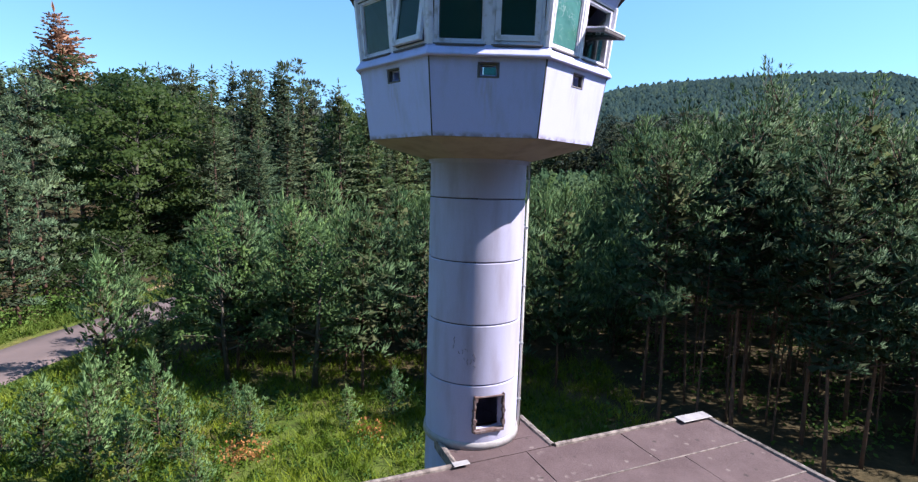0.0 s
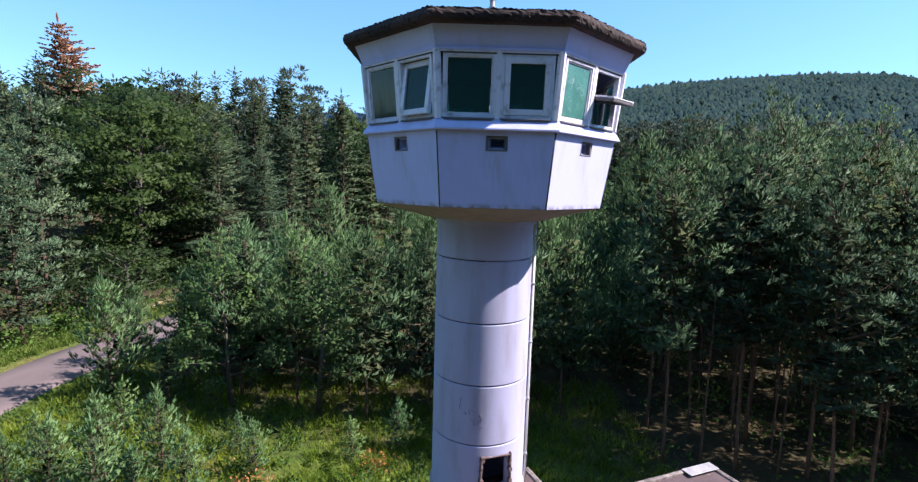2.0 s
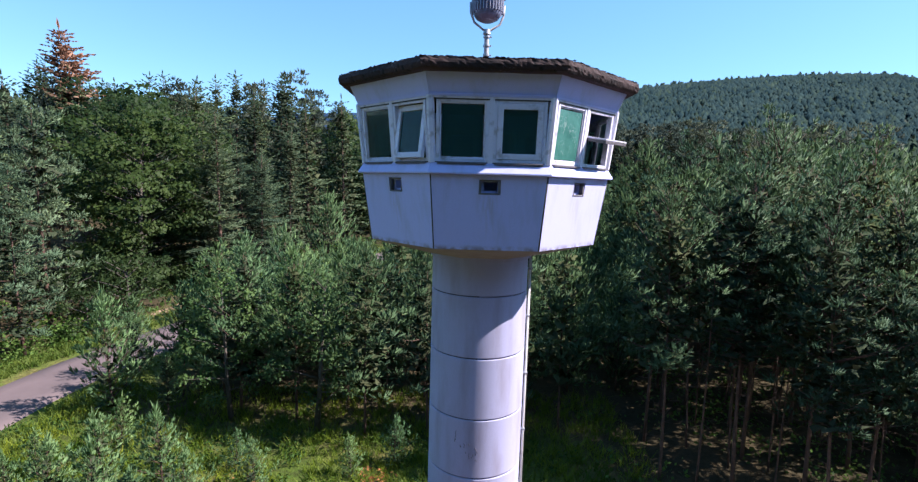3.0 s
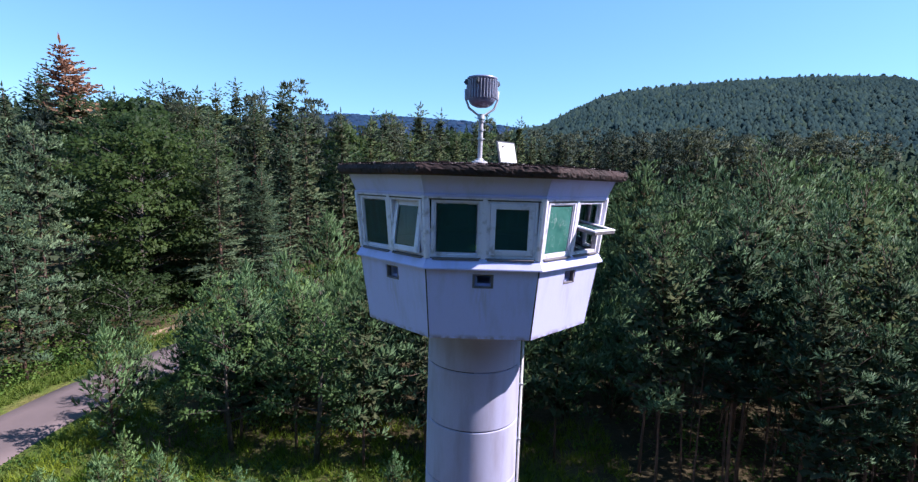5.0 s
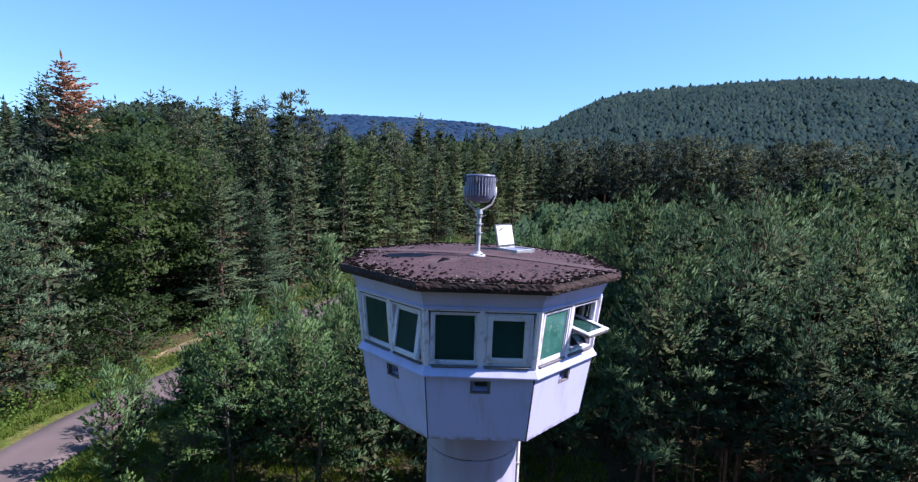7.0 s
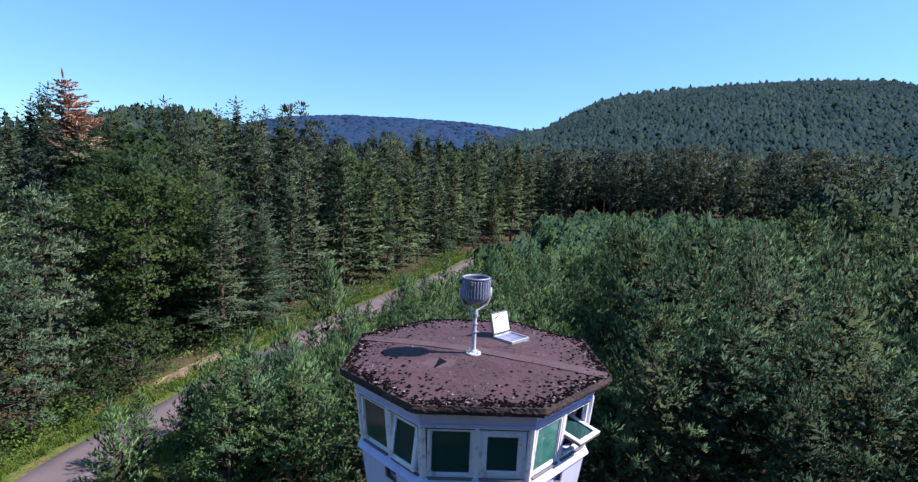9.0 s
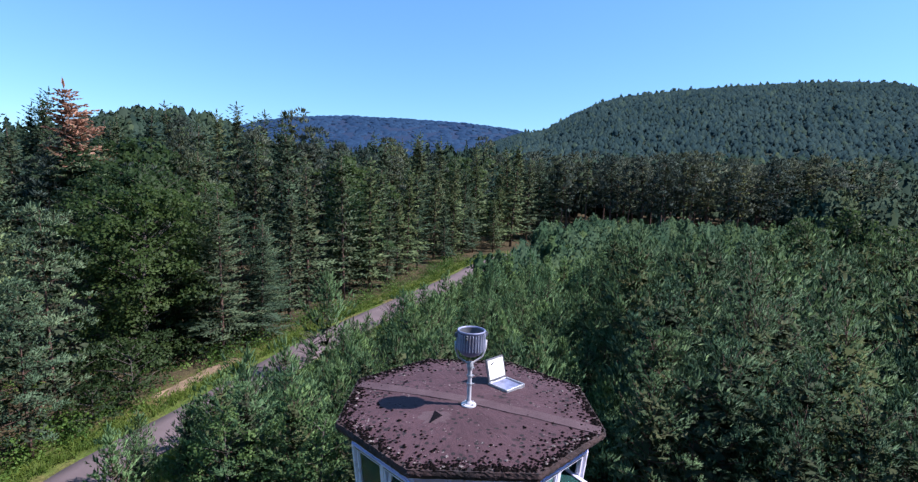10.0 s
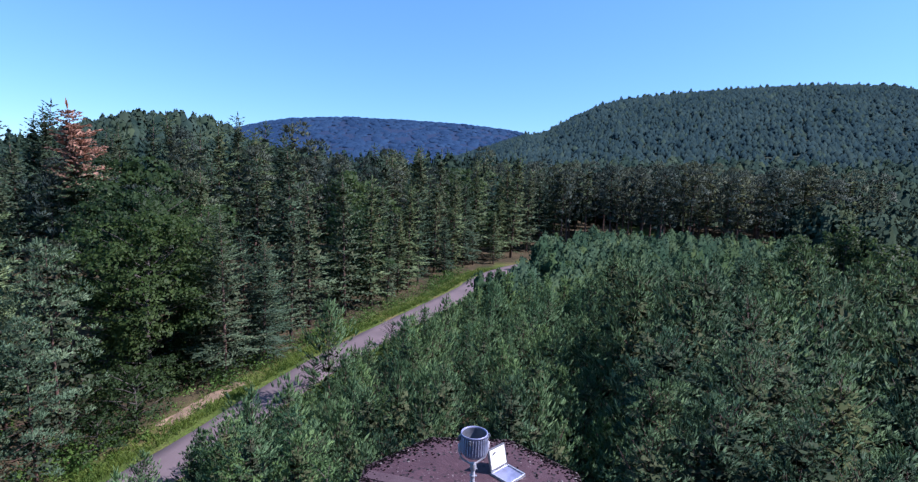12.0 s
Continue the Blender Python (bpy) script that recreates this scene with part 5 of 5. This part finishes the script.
def lane_cap(x, y):
    """Growth of young pines near the lane: lower towards its edge."""
    return max(0.12, ((0.8 if y < 15 else 0.64 if y < 21 else 0.84 if y < 33 else 0.66 if y < 40 else 0.5) * (lane_gap(x, y) - 1.7) + 0.4) / 6)


LANE_XY = [(p.x, p.y) for p in lane_points(2.0)]
for x, y, s in ((-8.9, 24.2, 1.18), (-9.5, 13.3, 1.02), (-3.8, 27.6, 0.82), (-14.0, 12.6, 0.58), (-13.3, 15.6, 0.5), (-12.0, 18.2, 0.5)):
    plant(young_far[int(y) % 4], "tall young pine standing above the thicket", "young pines", x, y, s, RG)
    taken.append((x, y, 1.2))
# thicket between the lane and the tower
spots = scatter(RG, 40, lambda x, y: right_of_lane(x, y) and y > 7.8 - 0.1 * x, 1.5, -13.5, 4.0, 7.5, 17, taken)
for k, (x, y) in enumerate(spots):
    if x > -5.0 and k % 3:
        plant(pines_far[k % 3], "young scots pine beside the tower", "scots pines", x, y, RG.uniform(0.55, 0.72), RG)
        continue
    plant(young[k % 4] if y < 12.5 else young_far[k % 4], "bushy young pine in the thicket", "young pines", x, y, min(RG.uniform(0.66, 1.12), (0.92 * lane_gap(x, y) - 0.5) / 6, 0.42 if x < -9.8 and y < 10 else 2), RG)
for x, y in ((-8.5, 9.2), (-5.2, 8.6), (-7.0, 12.0)):
    plant(birches[int(x) % 2], "slender birch among the pines", "birches", x, y, RG.uniform(0.8, 0.95), RG)
# saplings and pines crowding the near side of the lane
for k, p in enumerate(lane_points(0.5)):
    if k % 2 or not 8.5 < p.y < 76:
        continue
    x, y = p.x + RG.uniform(2.6, 5.6), p.y + RG.uniform(-0.9, 0.9)
    d = lane_gap(x, y)
    if any((x - a) ** 2 + (y - b) ** 2 < 1.2 for a, b, g in taken) or d < 2.5:
        continue
    taken.append((x, y, 0.9))
    plant((young if y < 14 else young_far)[k % 3], "young pine crowding the lane", "young pines", x, y, lane_cap(x, y) * RG.uniform(0.8, 1.1), RG)
# slender suppressed stems among the pines
for k, (x, y) in enumerate(scatter(RG, 30, lambda x, y: x > 5.5 + 0.2 * y, 0.9, 6.5, 17, 4.5, 14.5, [(a, b, 0.7) for a, b, g in taken])):
    plant(slender[k % 2], "slender pine stem with a thin high crown", "scots pines", x, y, RG.uniform(0.75, 1.05), RG)
# larger pines with bare lower trunks
for x, y, s in ((9.3, 7.6, 1.05), (8.0, 5.8, 0.95), (11.5, 11.8, 1.16), (6.4, 8.6, 0.92), (9.2, 3.6, 0.82), (10.8, 4.4, 0.9), (10.0, 5.6, 0.95)):
    plant(pines[int(x) % 4], "scots pine with a bare lower trunk", "scots pines", x, y, s, RG)
    taken.append((x, y, 1.6))
spots = scatter(RG, 112, lambda x, y: x > (4.4 + 0.12 * max(y, 0) if y < 12 else 6.0 + 0.2 * y) and x < 0.92 * (y + 8.4) + 4.5 and (y > 6 or x > 0.75 * (y + 8.4)) and not (y < 2.5 and x < 18), 2.0, 4, 36, -13, 36, taken)
for k, (x, y) in enumerate(spots):
    plant(pines[k % 4] if -3 < y < 12 and x < 16 else pines_far[k % 3], "scots pine with a bare lower trunk", "scots pines", x, y, min(RG.uniform(0.72, 1.14) * (1.0 if y < 28 else 0.85), 0.74 + 0.02 * (y + 8.4)), RG)
spots = scatter(RG, 140, lambda x, y: right_of_lane(x, y) and x < 34 + 0.3 * y and y > 12.5 and (x < 6.0 + 0.2 * y or y > 36), 1.8, -13, 44, 12.5, 40, taken)
for k, (x, y) in enumerate(spots):
    plant(young_far[k % 4], "bushy young pine in the plantation", "young pines", x, y, min(RG.uniform(0.60, 1.0) * (1.0 if y < 35 else 1.12), lane_cap(x, y)), RG)
spots = scatter(RG, 75, lambda x, y: right_of_lane(x, y) and x < 7 + 0.15 * y and y > 13, 1.25, -12, 14, 13, 50, [(a, b, 1.25) for a, b, g in taken])
for k, (x, y) in enumerate(spots):
    plant(young_far[k % 4], "bushy young pine in the plantation", "young pines", x, y, min(RG.uniform(0.55, 0.9), lane_cap(x, y)), RG)
# dense forest edge along the far side of the lane
for k, p in enumerate(lane_points(0.5)):
    if k % 4 or not -2 < p.y < 74 or 8 < p.y < 19:
        continue
    x, y = p.x - 4.9 - RG.uniform(0, 2.6), p.y + RG.uniform(-0.8, 0.8)
    if any((x - a) ** 2 + (y - b) ** 2 < 4.0 for a, b, g in taken) or math.hypot(x + 22.4, y - 26.4) < 3.4 or abs(0.845 * (x + 22.4) + 0.535 * (y - 26.4)) < 3.0 and 0.845 * (x + 22.4) + 0.535 * (y - 26.4) < 2.2 and y < 27:
        continue
    taken.append((x, y, 1.9))
    if k // 4 % 2 and y < 34:
        plant(talls[k // 8 % 3], "pine with long level limbs at the forest edge", "tall pines", x, y, RG.uniform(0.5, 0.85), RG)
    else:
        plant(spruces[k // 4 % 4] if y < 32 else spruces_far[k // 4 % 4], "tall dark spruce branched to the ground", "spruces", x, y, RG.uniform(0.45, 0.88), RG)
for k, (x, y, s) in enumerate(((-18.8, 28.2, 0.52), (-17.4, 31.2, 0.62), (-20.6, 31.0, 0.75))):
    plant(spruces[k], "tall dark spruce branched to the ground", "spruces", x, y, s, RG)
    taken.append((x, y, 1.9))
# tall forest across the lane
spots = scatter(RG, 112, lambda x, y: lane_gap(x, y) > 6.0 and x < float(lane_x(y)) - 6.0 and x > -17 - 1.0 * (y + 8), 2.5, -60, 22, 2, 95, taken)
for k, (x, y) in enumerate(spots):
    deep = min(1.0, (float(lane_x(y)) - x - 4) / 22 + max(0, y - 45) / 70)
    s = RG.uniform(0.60, 0.92) + 0.2 * deep
    if abs(0.807 * (x + 35.6) + 0.590 * (y - 40.0)) < 5.0 and y < 40:
        s *= 0.72                                   # lower growth in front of the dying spruce
    front = float(lane_x(y)) - x < 10 and y < 32
    if k % 4 == 3:
        plant((talls if front else talls_far)[k % 3], "tall pine in the dense forest", "tall pines", x, y, s, RG)
    elif k % 13 == 5:
        plant(oaks[k % 2], "rounded broadleaf tree at the forest edge", "broadleaf trees", x, y, s * 1.2, RG)
    else:
        plant(spruces[k % 4] if front else spruces_far[k % 4], "tall dark spruce in the dense forest", "spruces", x, y, s, RG)
# old spruces standing above the rest of the forest
for k, (x, y, h) in enumerate(((-50.2, 72.2, 21.0), (-54.0, 86.3, 23.4), (-39.5, 72.4, 21.0), (-40.4, 82.1, 23.2), (-36.3, 82.0, 22.2), (-67.2, 71.6, 23.6), (-64.4, 70.0, 22.0), (-70.5, 73.0, 21.0), (-74.0, 72.0, 20.5), (-58.0, 71.6, 19.8), (-55.4, 73.0, 20.0), (-34.6, 77.0, 20.4), (-46.5, 79.0, 19.6), (-61.5, 74.0, 19.0))):
    plant(spruces_far[k % 4], "old spruce standing above the forest", "spruces", x, y, h / 17.0, RG)
for x, y, s in ((-25.0, 66.0, 1.17), (-22.4, 68.0, 1.05), (-44.0, 70.0, 1.1)):
    plant(talls_far[int(y) % 3], "tall pine standing above the forest", "tall pines", x, y, s, RG)
# wall of tall pines where the lane bends away
spots = scatter(RG, 74, lambda x, y: lane_gap(x, y) > 3.2 and y > 80 - 0.1 * x and y > 8 + 6 * x / 5 - 25, 2.7, 2, 70, 72, 104, taken)
for k, (x, y) in enumerate(spots):
    plant(talls_far[k % 3], "tall reddish-barked pine in the dense forest", "tall pines", x, y, RG.uniform(0.84, 1.0), RG)
for pr in (*bushes, *young, *small_pines, *young_far, *pines, *pines_far, *slender, *edge_pines, *spruces, *spruces_far, *talls, *talls_far, *oaks, *birches, *withered, great_oak, deadtop):
    drop_proto(pr)


# woods farther off, past counting
def quad_mesh(name, co, quads, mat, smooth_n):
    """A mesh of quads on shared vertices; the first smooth_n of them are shaded smooth."""
    me = bpy.data.meshes.new(name)
    me.vertices.add(len(co))
    me.vertices.foreach_set("co", np.ascontiguousarray(co, dtype=np.float32).ravel())
    me.loops.add(quads.size)
    me.loops.foreach_set("vertex_index", np.ascontiguousarray(quads, dtype=np.int32).ravel())
    me.polygons.add(len(quads))
    me.polygons.foreach_set("loop_start", np.arange(0, quads.size, 4, dtype=np.int32))
    me.polygons.foreach_set("use_smooth", np.arange(len(quads)) < smooth_n)
    me.materials.append(mat)
    me.update(calc_edges=True)
    return me


def far_wood(name, label, rg, pts, mat, h0, h1, clumps, size, conic, sides=7, body=1.0, girth=0.0, top=0.12):
    """Crowns: an uneven closed body for each tree, with slanting leaf clumps all over it."""
    n = len(pts)
    hts = rg.uniform(h0, h1, n)
    z0 = height(pts[:, 0], pts[:, 1])
    prof = [(0.30, 0.75), (0.52, 1.0), (0.78, 0.55), (1.0, 0.03)] if conic else [(0.30, 0.75), (0.58, 1.0), (0.84, 0.74), (0.98, 0.18)]
    if not clumps:
        prof = [(0.25, 0.85), (0.62, 1.0), (1.0, 0.12)]
    if girth > 1:
        prof = [(-0.1, 1.0), (0.45, 0.8), (0.8, 0.45), (1.0, 0.05)]
    wd = hts * (girth or (0.17 if conic else 0.21)) * rg.uniform(0.75, 1.3, n)
    rings = []
    for q, r in prof:
        a = np.arange(sides) * 2 * math.pi / sides + rg.uniform(0, 1, (n, 1))
        rr_ = wd[:, None] * r * body * rg.uniform(0.7, 1.25, (n, sides))
        px, py = pts[:, 0:1] + np.cos(a) * rr_, pts[:, 1:2] + np.sin(a) * rr_
        foot = height(px, py) if girth > 1 else z0[:, None]
        rings.append(np.stack([px, py, foot + hts[:, None] * (q + rg.normal(0, 0.04, (n, sides)))], -1))
    co = np.stack(rings, 1).reshape(-1, 3)                       # n x rings x sides
    idx = np.arange(n * len(prof) * sides).reshape(n, len(prof), sides)
    nxt = np.roll(idx, -1, 2)
    quads = np.stack([idx[:, :-1], nxt[:, :-1], nxt[:, 1:], idx[:, 1:]], -1).reshape(-1, 4)
    n_body = len(quads)
    if clumps:
        t = rg.uniform(0.0, 1.0, (n, clumps)) ** 0.8
        wide = np.interp(0.3 + 0.7 * t, [p[0] for p in prof], [p[1] for p in prof])
        a = rg.uniform(0, 2 * math.pi, (n, clumps))
        rad = wide * wd[:, None] * rg.uniform(0.8, 1.12, (n, clumps))
        pos = np.stack([pts[:, 0:1] + np.cos(a) * rad, pts[:, 1:2] + np.sin(a) * rad, z0[:, None] + hts[:, None] * (0.3 + 0.7 * t)], -1).reshape(-1, 3)
        out = np.stack([np.cos(a), np.sin(a), 0.5 + 0 * a], -1).reshape(-1, 3)
        nrm = unit(out + rg.normal(0, 0.5, out.shape))
        u = unit(np.cross(nrm, rg.normal(size=out.shape)))
        v = np.cross(nrm, u)
        sc = size * rg.uniform(0.6, 1.35, (len(pos), 1))
        cl = np.stack([pos - u * sc, pos - v * sc * 0.8, pos + u * sc, pos + v * sc * 0.8], 1).reshape(-1, 3)
        quads = np.concatenate([quads, np.arange(len(cl)).reshape(-1, 4) + len(co)])
        co = np.concatenate([co, cl])
    me = quad_mesh(name, co, quads, mat, n_body)
    mid = np.stack([pts[:, 0], pts[:, 1], z0 + 0.35 * hts], 1)
    who = np.repeat(np.arange(n), len(prof) * sides)
    if clumps:
        who = np.concatenate([who, np.repeat(np.arange(n), clumps * 4)])
    out = unit((co - mid[who]) * np.array([1, 1, 0.6]) + np.array([0, 0, 1.0]) * (top * hts)[who][:, None])
    wob = np.concatenate([rg.normal(0, 0.15, (n * len(prof) * sides, 3)), np.repeat(rg.normal(0, 0.32, (n * clumps, 3)), 4, 0)])
    me.normals_split_custom_set_from_vertices(unit(out + wob).tolist())
    tint = rg.random(n)
    per = np.repeat(tint, len(prof) * sides)
    if clumps:
        per = np.concatenate([per, np.repeat(tint, clumps * 4)])
    me.attributes.new("tint", "FLOAT", "POINT").data.foreach_set("value", per.astype(np.float32))
    return tagged(new(name, me), label, "woodland", kind="stuff")


def wedge(rg, n, y0, y1, s0, s1, keep=None):
    y = np.sqrt(rg.uniform((y0 + 8) ** 2, (y1 + 8) ** 2, n)) - 8
    x = rg.uniform(s0, s1, n) * (y + 8)
    p = np.stack([x, y], 1)
    return p if keep is None else p[keep(x, y)]


RF = np.random.default_rng(21)
far_wood("spruce_woodland", "dark conifer woodland across the lane", RF, wedge(RF, 950, 50, 145, -1.1, 0.12, lambda x, y: (x < lane_x(y) - 6) & ~((y < 94) & (x > -58))), FAR, 13, 19, 90, 0.45, True, 5, 0.5)
far_wood("pine_woodland", "mixed woodland of pines and broadleaf trees", RF, wedge(RF, 1100, 36, 145, 0.1, 1.15, lambda x, y: (y > 102) | (x > 68) & (y > 60)), FAR, 9, 15, 90, 0.42, False, 5, 0.42)
far_wood("edge_woodland", "thick mixed woodland beyond the plantation", RF, wedge(RF, 420, 26, 84, 0.5, 1.2, lambda x, y: (x > 34 + 0.3 * y) & (x < 68 + 0.3 * y)), FAR, 8, 12, 220, 0.30, False, 5, 0.34)
far_wood("plantation", "close-set young pines of the far plantation", RF, wedge(RF, 600, 38, 82, 0.0, 0.75, lambda x, y: (x > lane_x(y) + 5.0 + 4.2 * smooth(39, 43, y) * smooth(59, 53, y)) & (x < 32 + 0.3 * y) & (y < 82 - 0.1 * x) & (y > 39)), THICKET, 4.2, 6.4, 130, 0.17, False, 5, 0.55)
far_wood("lane_thicket", "low pine thicket at the bend of the lane", RF, wedge(RF, 900, 39, 64, -0.1, 0.25, lambda x, y: (x > lane_x(y) + 4.0) & (x < lane_x(y) + 10.0)), THICKET, 1.0, 2.2, 60, 0.12, False, 5, 0.5)
far_wood("valley_woodland", "unbroken woodland in the valley", RF, wedge(RF, 2800, 140, 320, -1.1, 1.15), FAR, 11, 16, 18, 0.9, False, 5, 0.8, 0.25)
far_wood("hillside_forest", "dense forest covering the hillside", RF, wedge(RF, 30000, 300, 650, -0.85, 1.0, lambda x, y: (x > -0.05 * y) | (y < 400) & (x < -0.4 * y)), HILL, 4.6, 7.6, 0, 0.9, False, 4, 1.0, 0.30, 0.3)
far_wood("distant_forest", "forest on the distant hill, blue haze in its colour", RF, wedge(RF, 3000, 900, 1540, -0.62, 0.28), HAZE_HILL, 2.5, 5.0, 0, 4.5, False, 5, 1.0, 2.8, 9.0)
# taller trees along the crest of the hill
rs = RF.uniform(0.12, 1.0, 520)
ry = RF.uniform(585, 650, 520)
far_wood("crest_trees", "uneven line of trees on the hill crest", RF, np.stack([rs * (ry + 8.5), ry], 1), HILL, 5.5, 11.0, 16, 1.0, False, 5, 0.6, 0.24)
# unseen stand on the sunny side of the tower, added to shade the pines
side = RF.uniform(0, 1, (190, 2)) * np.array([13, 27]) + np.array([0, -12])
side[:, 0] += 0.92 * np.maximum(side[:, 1] + 8.4, 3) + 4.0
far_wood("dark_stand", "unseen stand of pines added to shade the woods beside the tower", RF, side[(side[:, 0] < 33) & ((side[:, 1] > 3.0) | (side[:, 0] > 21))], FAR, 6, 8.5, 70, 0.36, True, 6, 0.9)
# woods that close the place behind the camera
ring = RF.uniform(radians(195), radians(345), 420)
dist = RF.uniform(17, 50, 420)
far_wood("rear_woodland", "dense woodland on the near side of the tower", RF, np.stack([np.cos(ring) * dist, np.sin(ring) * dist - 6], 1)[np.abs(np.cos(ring) * dist - lane_x(np.sin(ring) * dist - 6)) > 4], FAR, 16, 22, 60, 0.5, True, 6, 0.8)

# ---------------------------------------------------------------- low growth
def tufts(rg, pts, per, h, w, lean):
    n = len(pts)
    z = height(pts[:, 0], pts[:, 1])
    b = np.concatenate([pts, z[:, None]], 1)[:, None] + rg.normal(0, 1, (n, per, 3)) * np.array([0.09, 0.09, 0])
    hh = h * rg.uniform(0.5, 1.3, (n, per, 1))
    tip = b + np.concatenate([rg.normal(0, lean, (n, per, 2)) * hh, hh], -1)
    d = rg.normal(size=(n, per, 3)) * np.array([1, 1, 0])
    ww = unit(d) * w * 0.5
    return np.stack([b - ww, b + ww, tip], 2).reshape(-1, 3, 3)


def on_ground(rg, n, x0, x1, y0, y1, keep):
    p = np.stack([rg.uniform(x0, x1, n), rg.uniform(y0, y1, n)], 1)
    return p[keep(p[:, 0], p[:, 1])]


def open_ground(x, y):
    near_tower = (x ** 2 + y ** 2 < 1.0)
    lane = np.abs(x - lane_x(y)) < 2.15
    return ~near_tower & ~lane


RL = np.random.default_rng(31)
pts = on_ground(RL, 5200, -22, 6, -1, 12, open_ground)
tagged(new("grass", tri_mesh("grass", tufts(RL, pts, 9, 0.34, 0.03, 0.5), GRASS)), "long sunlit grass in the clearing", "grass", kind="stuff")
ys = RL.uniform(-4, 66, 5200)
sd = np.where(RL.random(5200) < 0.6, -1, 1)
pts = np.stack([lane_x(ys) + sd * (2.2 + np.abs(RL.normal(0, 1.0, 5200))), ys], 1)
tagged(new("verge_grass", tri_mesh("verge_grass", tufts(RL, pts, 7, 0.28, 0.05, 0.6), VERGE)), "bright grass on the lane's verges", "grass", kind="stuff")
def hummocks(rg, centres, r0, r1, per, leaf, mat, name, rise=0.7):
    """Low domes of leaves, thick and uneven, with their own light and shade."""
    n = len(centres)
    r = rg.uniform(r0, r1, n)
    who = np.repeat(np.arange(n), per)
    v = unit(rg.normal(size=(n * per, 3)) + np.array([0, 0, 0.25]))
    v[:, 2] = np.abs(v[:, 2])
    foot = np.stack([centres[:, 0], centres[:, 1], height(centres[:, 0], centres[:, 1])], 1)
    lump = 1 + 0.35 * np.sin(5 * np.arctan2(v[:, 1], v[:, 0]) + 7 * who) * rg.uniform(0, 1, n)[who]
    pos = foot[who] + v * np.array([1, 1, rise]) * (r[who] * lump * rg.uniform(0.45, 1.08, len(who)))[:, None]
    return leafy_mesh(name, leaves(rg, pos, leaf), mat, foot[who], 0.75, 0.3)


c = on_ground(RL, 300, -18, 3.5, -0.5, 8.6, open_ground)
tagged(new("heath_shrubs", hummocks(RL, c, 0.16, 0.55, 70, 0.05, SHRUB, "heath_shrubs")), "low leafy shrubs and saplings in the grass", "shrub", kind="stuff")
c = on_ground(RL, 190, -18, 3.5, -0.5, 8.0, open_ground)
tagged(new("heather", hummocks(RL, c, 0.14, 0.40, 70, 0.04, GRASS, "heather", 0.9)), "yellow-green tussocks in the clearing", "tussock", kind="stuff")
c = on_ground(RL, 420, -36, -18.5, 0, 34, lambda x, y: x < lane_x(y) - 3.4)
tagged(new("forest_floor_shrubs", hummocks(RL, c, 0.25, 0.75, 60, 0.085, SHRUB, "forest_floor_shrubs")), "bilberry and bracken on the forest floor", "undergrowth", kind="stuff")
ye = RL.uniform(0, 62, 150)
c = np.stack([lane_x(ye) - 3.7 - np.abs(RL.normal(0, 0.9, 150)), ye], 1)
c = c[(c[:, 1] < 21) | (c[:, 1] > 25)]
sp = np.repeat(c, 90, 0) + RL.normal(0, 0.42, (len(c) * 90, 2))
sz = height(sp[:, 0], sp[:, 1]) + np.abs(RL.normal(0.4, 0.5, len(sp)))
tagged(new("edge_shrubs", tri_mesh("edge_shrubs", leaves(RL, np.concatenate([sp, sz[:, None]], 1), 0.085), SHRUB, 4)), "low leafy bushes along the forest edge", "shrub", kind="stuff")
c = np.array([(-5.9, 3.9), (-5.5, 4.1), (-2.6, 5.4), (-13.2, 3.2), (-12.6, 2.7)])
sp = np.repeat(c, 150, 0) + RL.normal(0, 0.22, (len(c) * 150, 2))
sz = height(sp[:, 0], sp[:, 1]) + np.abs(RL.normal(0.25, 0.2, len(sp)))
tagged(new("bracken", tri_mesh("bracken", leaves(RL, np.concatenate([sp, sz[:, None]], 1), 0.05), RUSTY, 4)), "withered orange bracken", "bracken", kind="stuff")
c = on_ground(RL, 620, 4.5, 34, -9, 26, lambda x, y: ~((y < 3) & (x < 8.5 - 0.2 * y)))
sp = np.repeat(c, 34, 0) + RL.normal(0, 0.4, (len(c) * 34, 2))
sz = height(sp[:, 0], sp[:, 1]) + np.abs(RL.normal(0.15, 0.22, len(sp)))
tagged(new("undergrowth", tri_mesh("undergrowth", leaves(RL, np.concatenate([sp, sz[:, None]], 1), 0.08), SHRUB, 4)), "dim bilberry undergrowth beneath the pines", "undergrowth", kind="stuff")
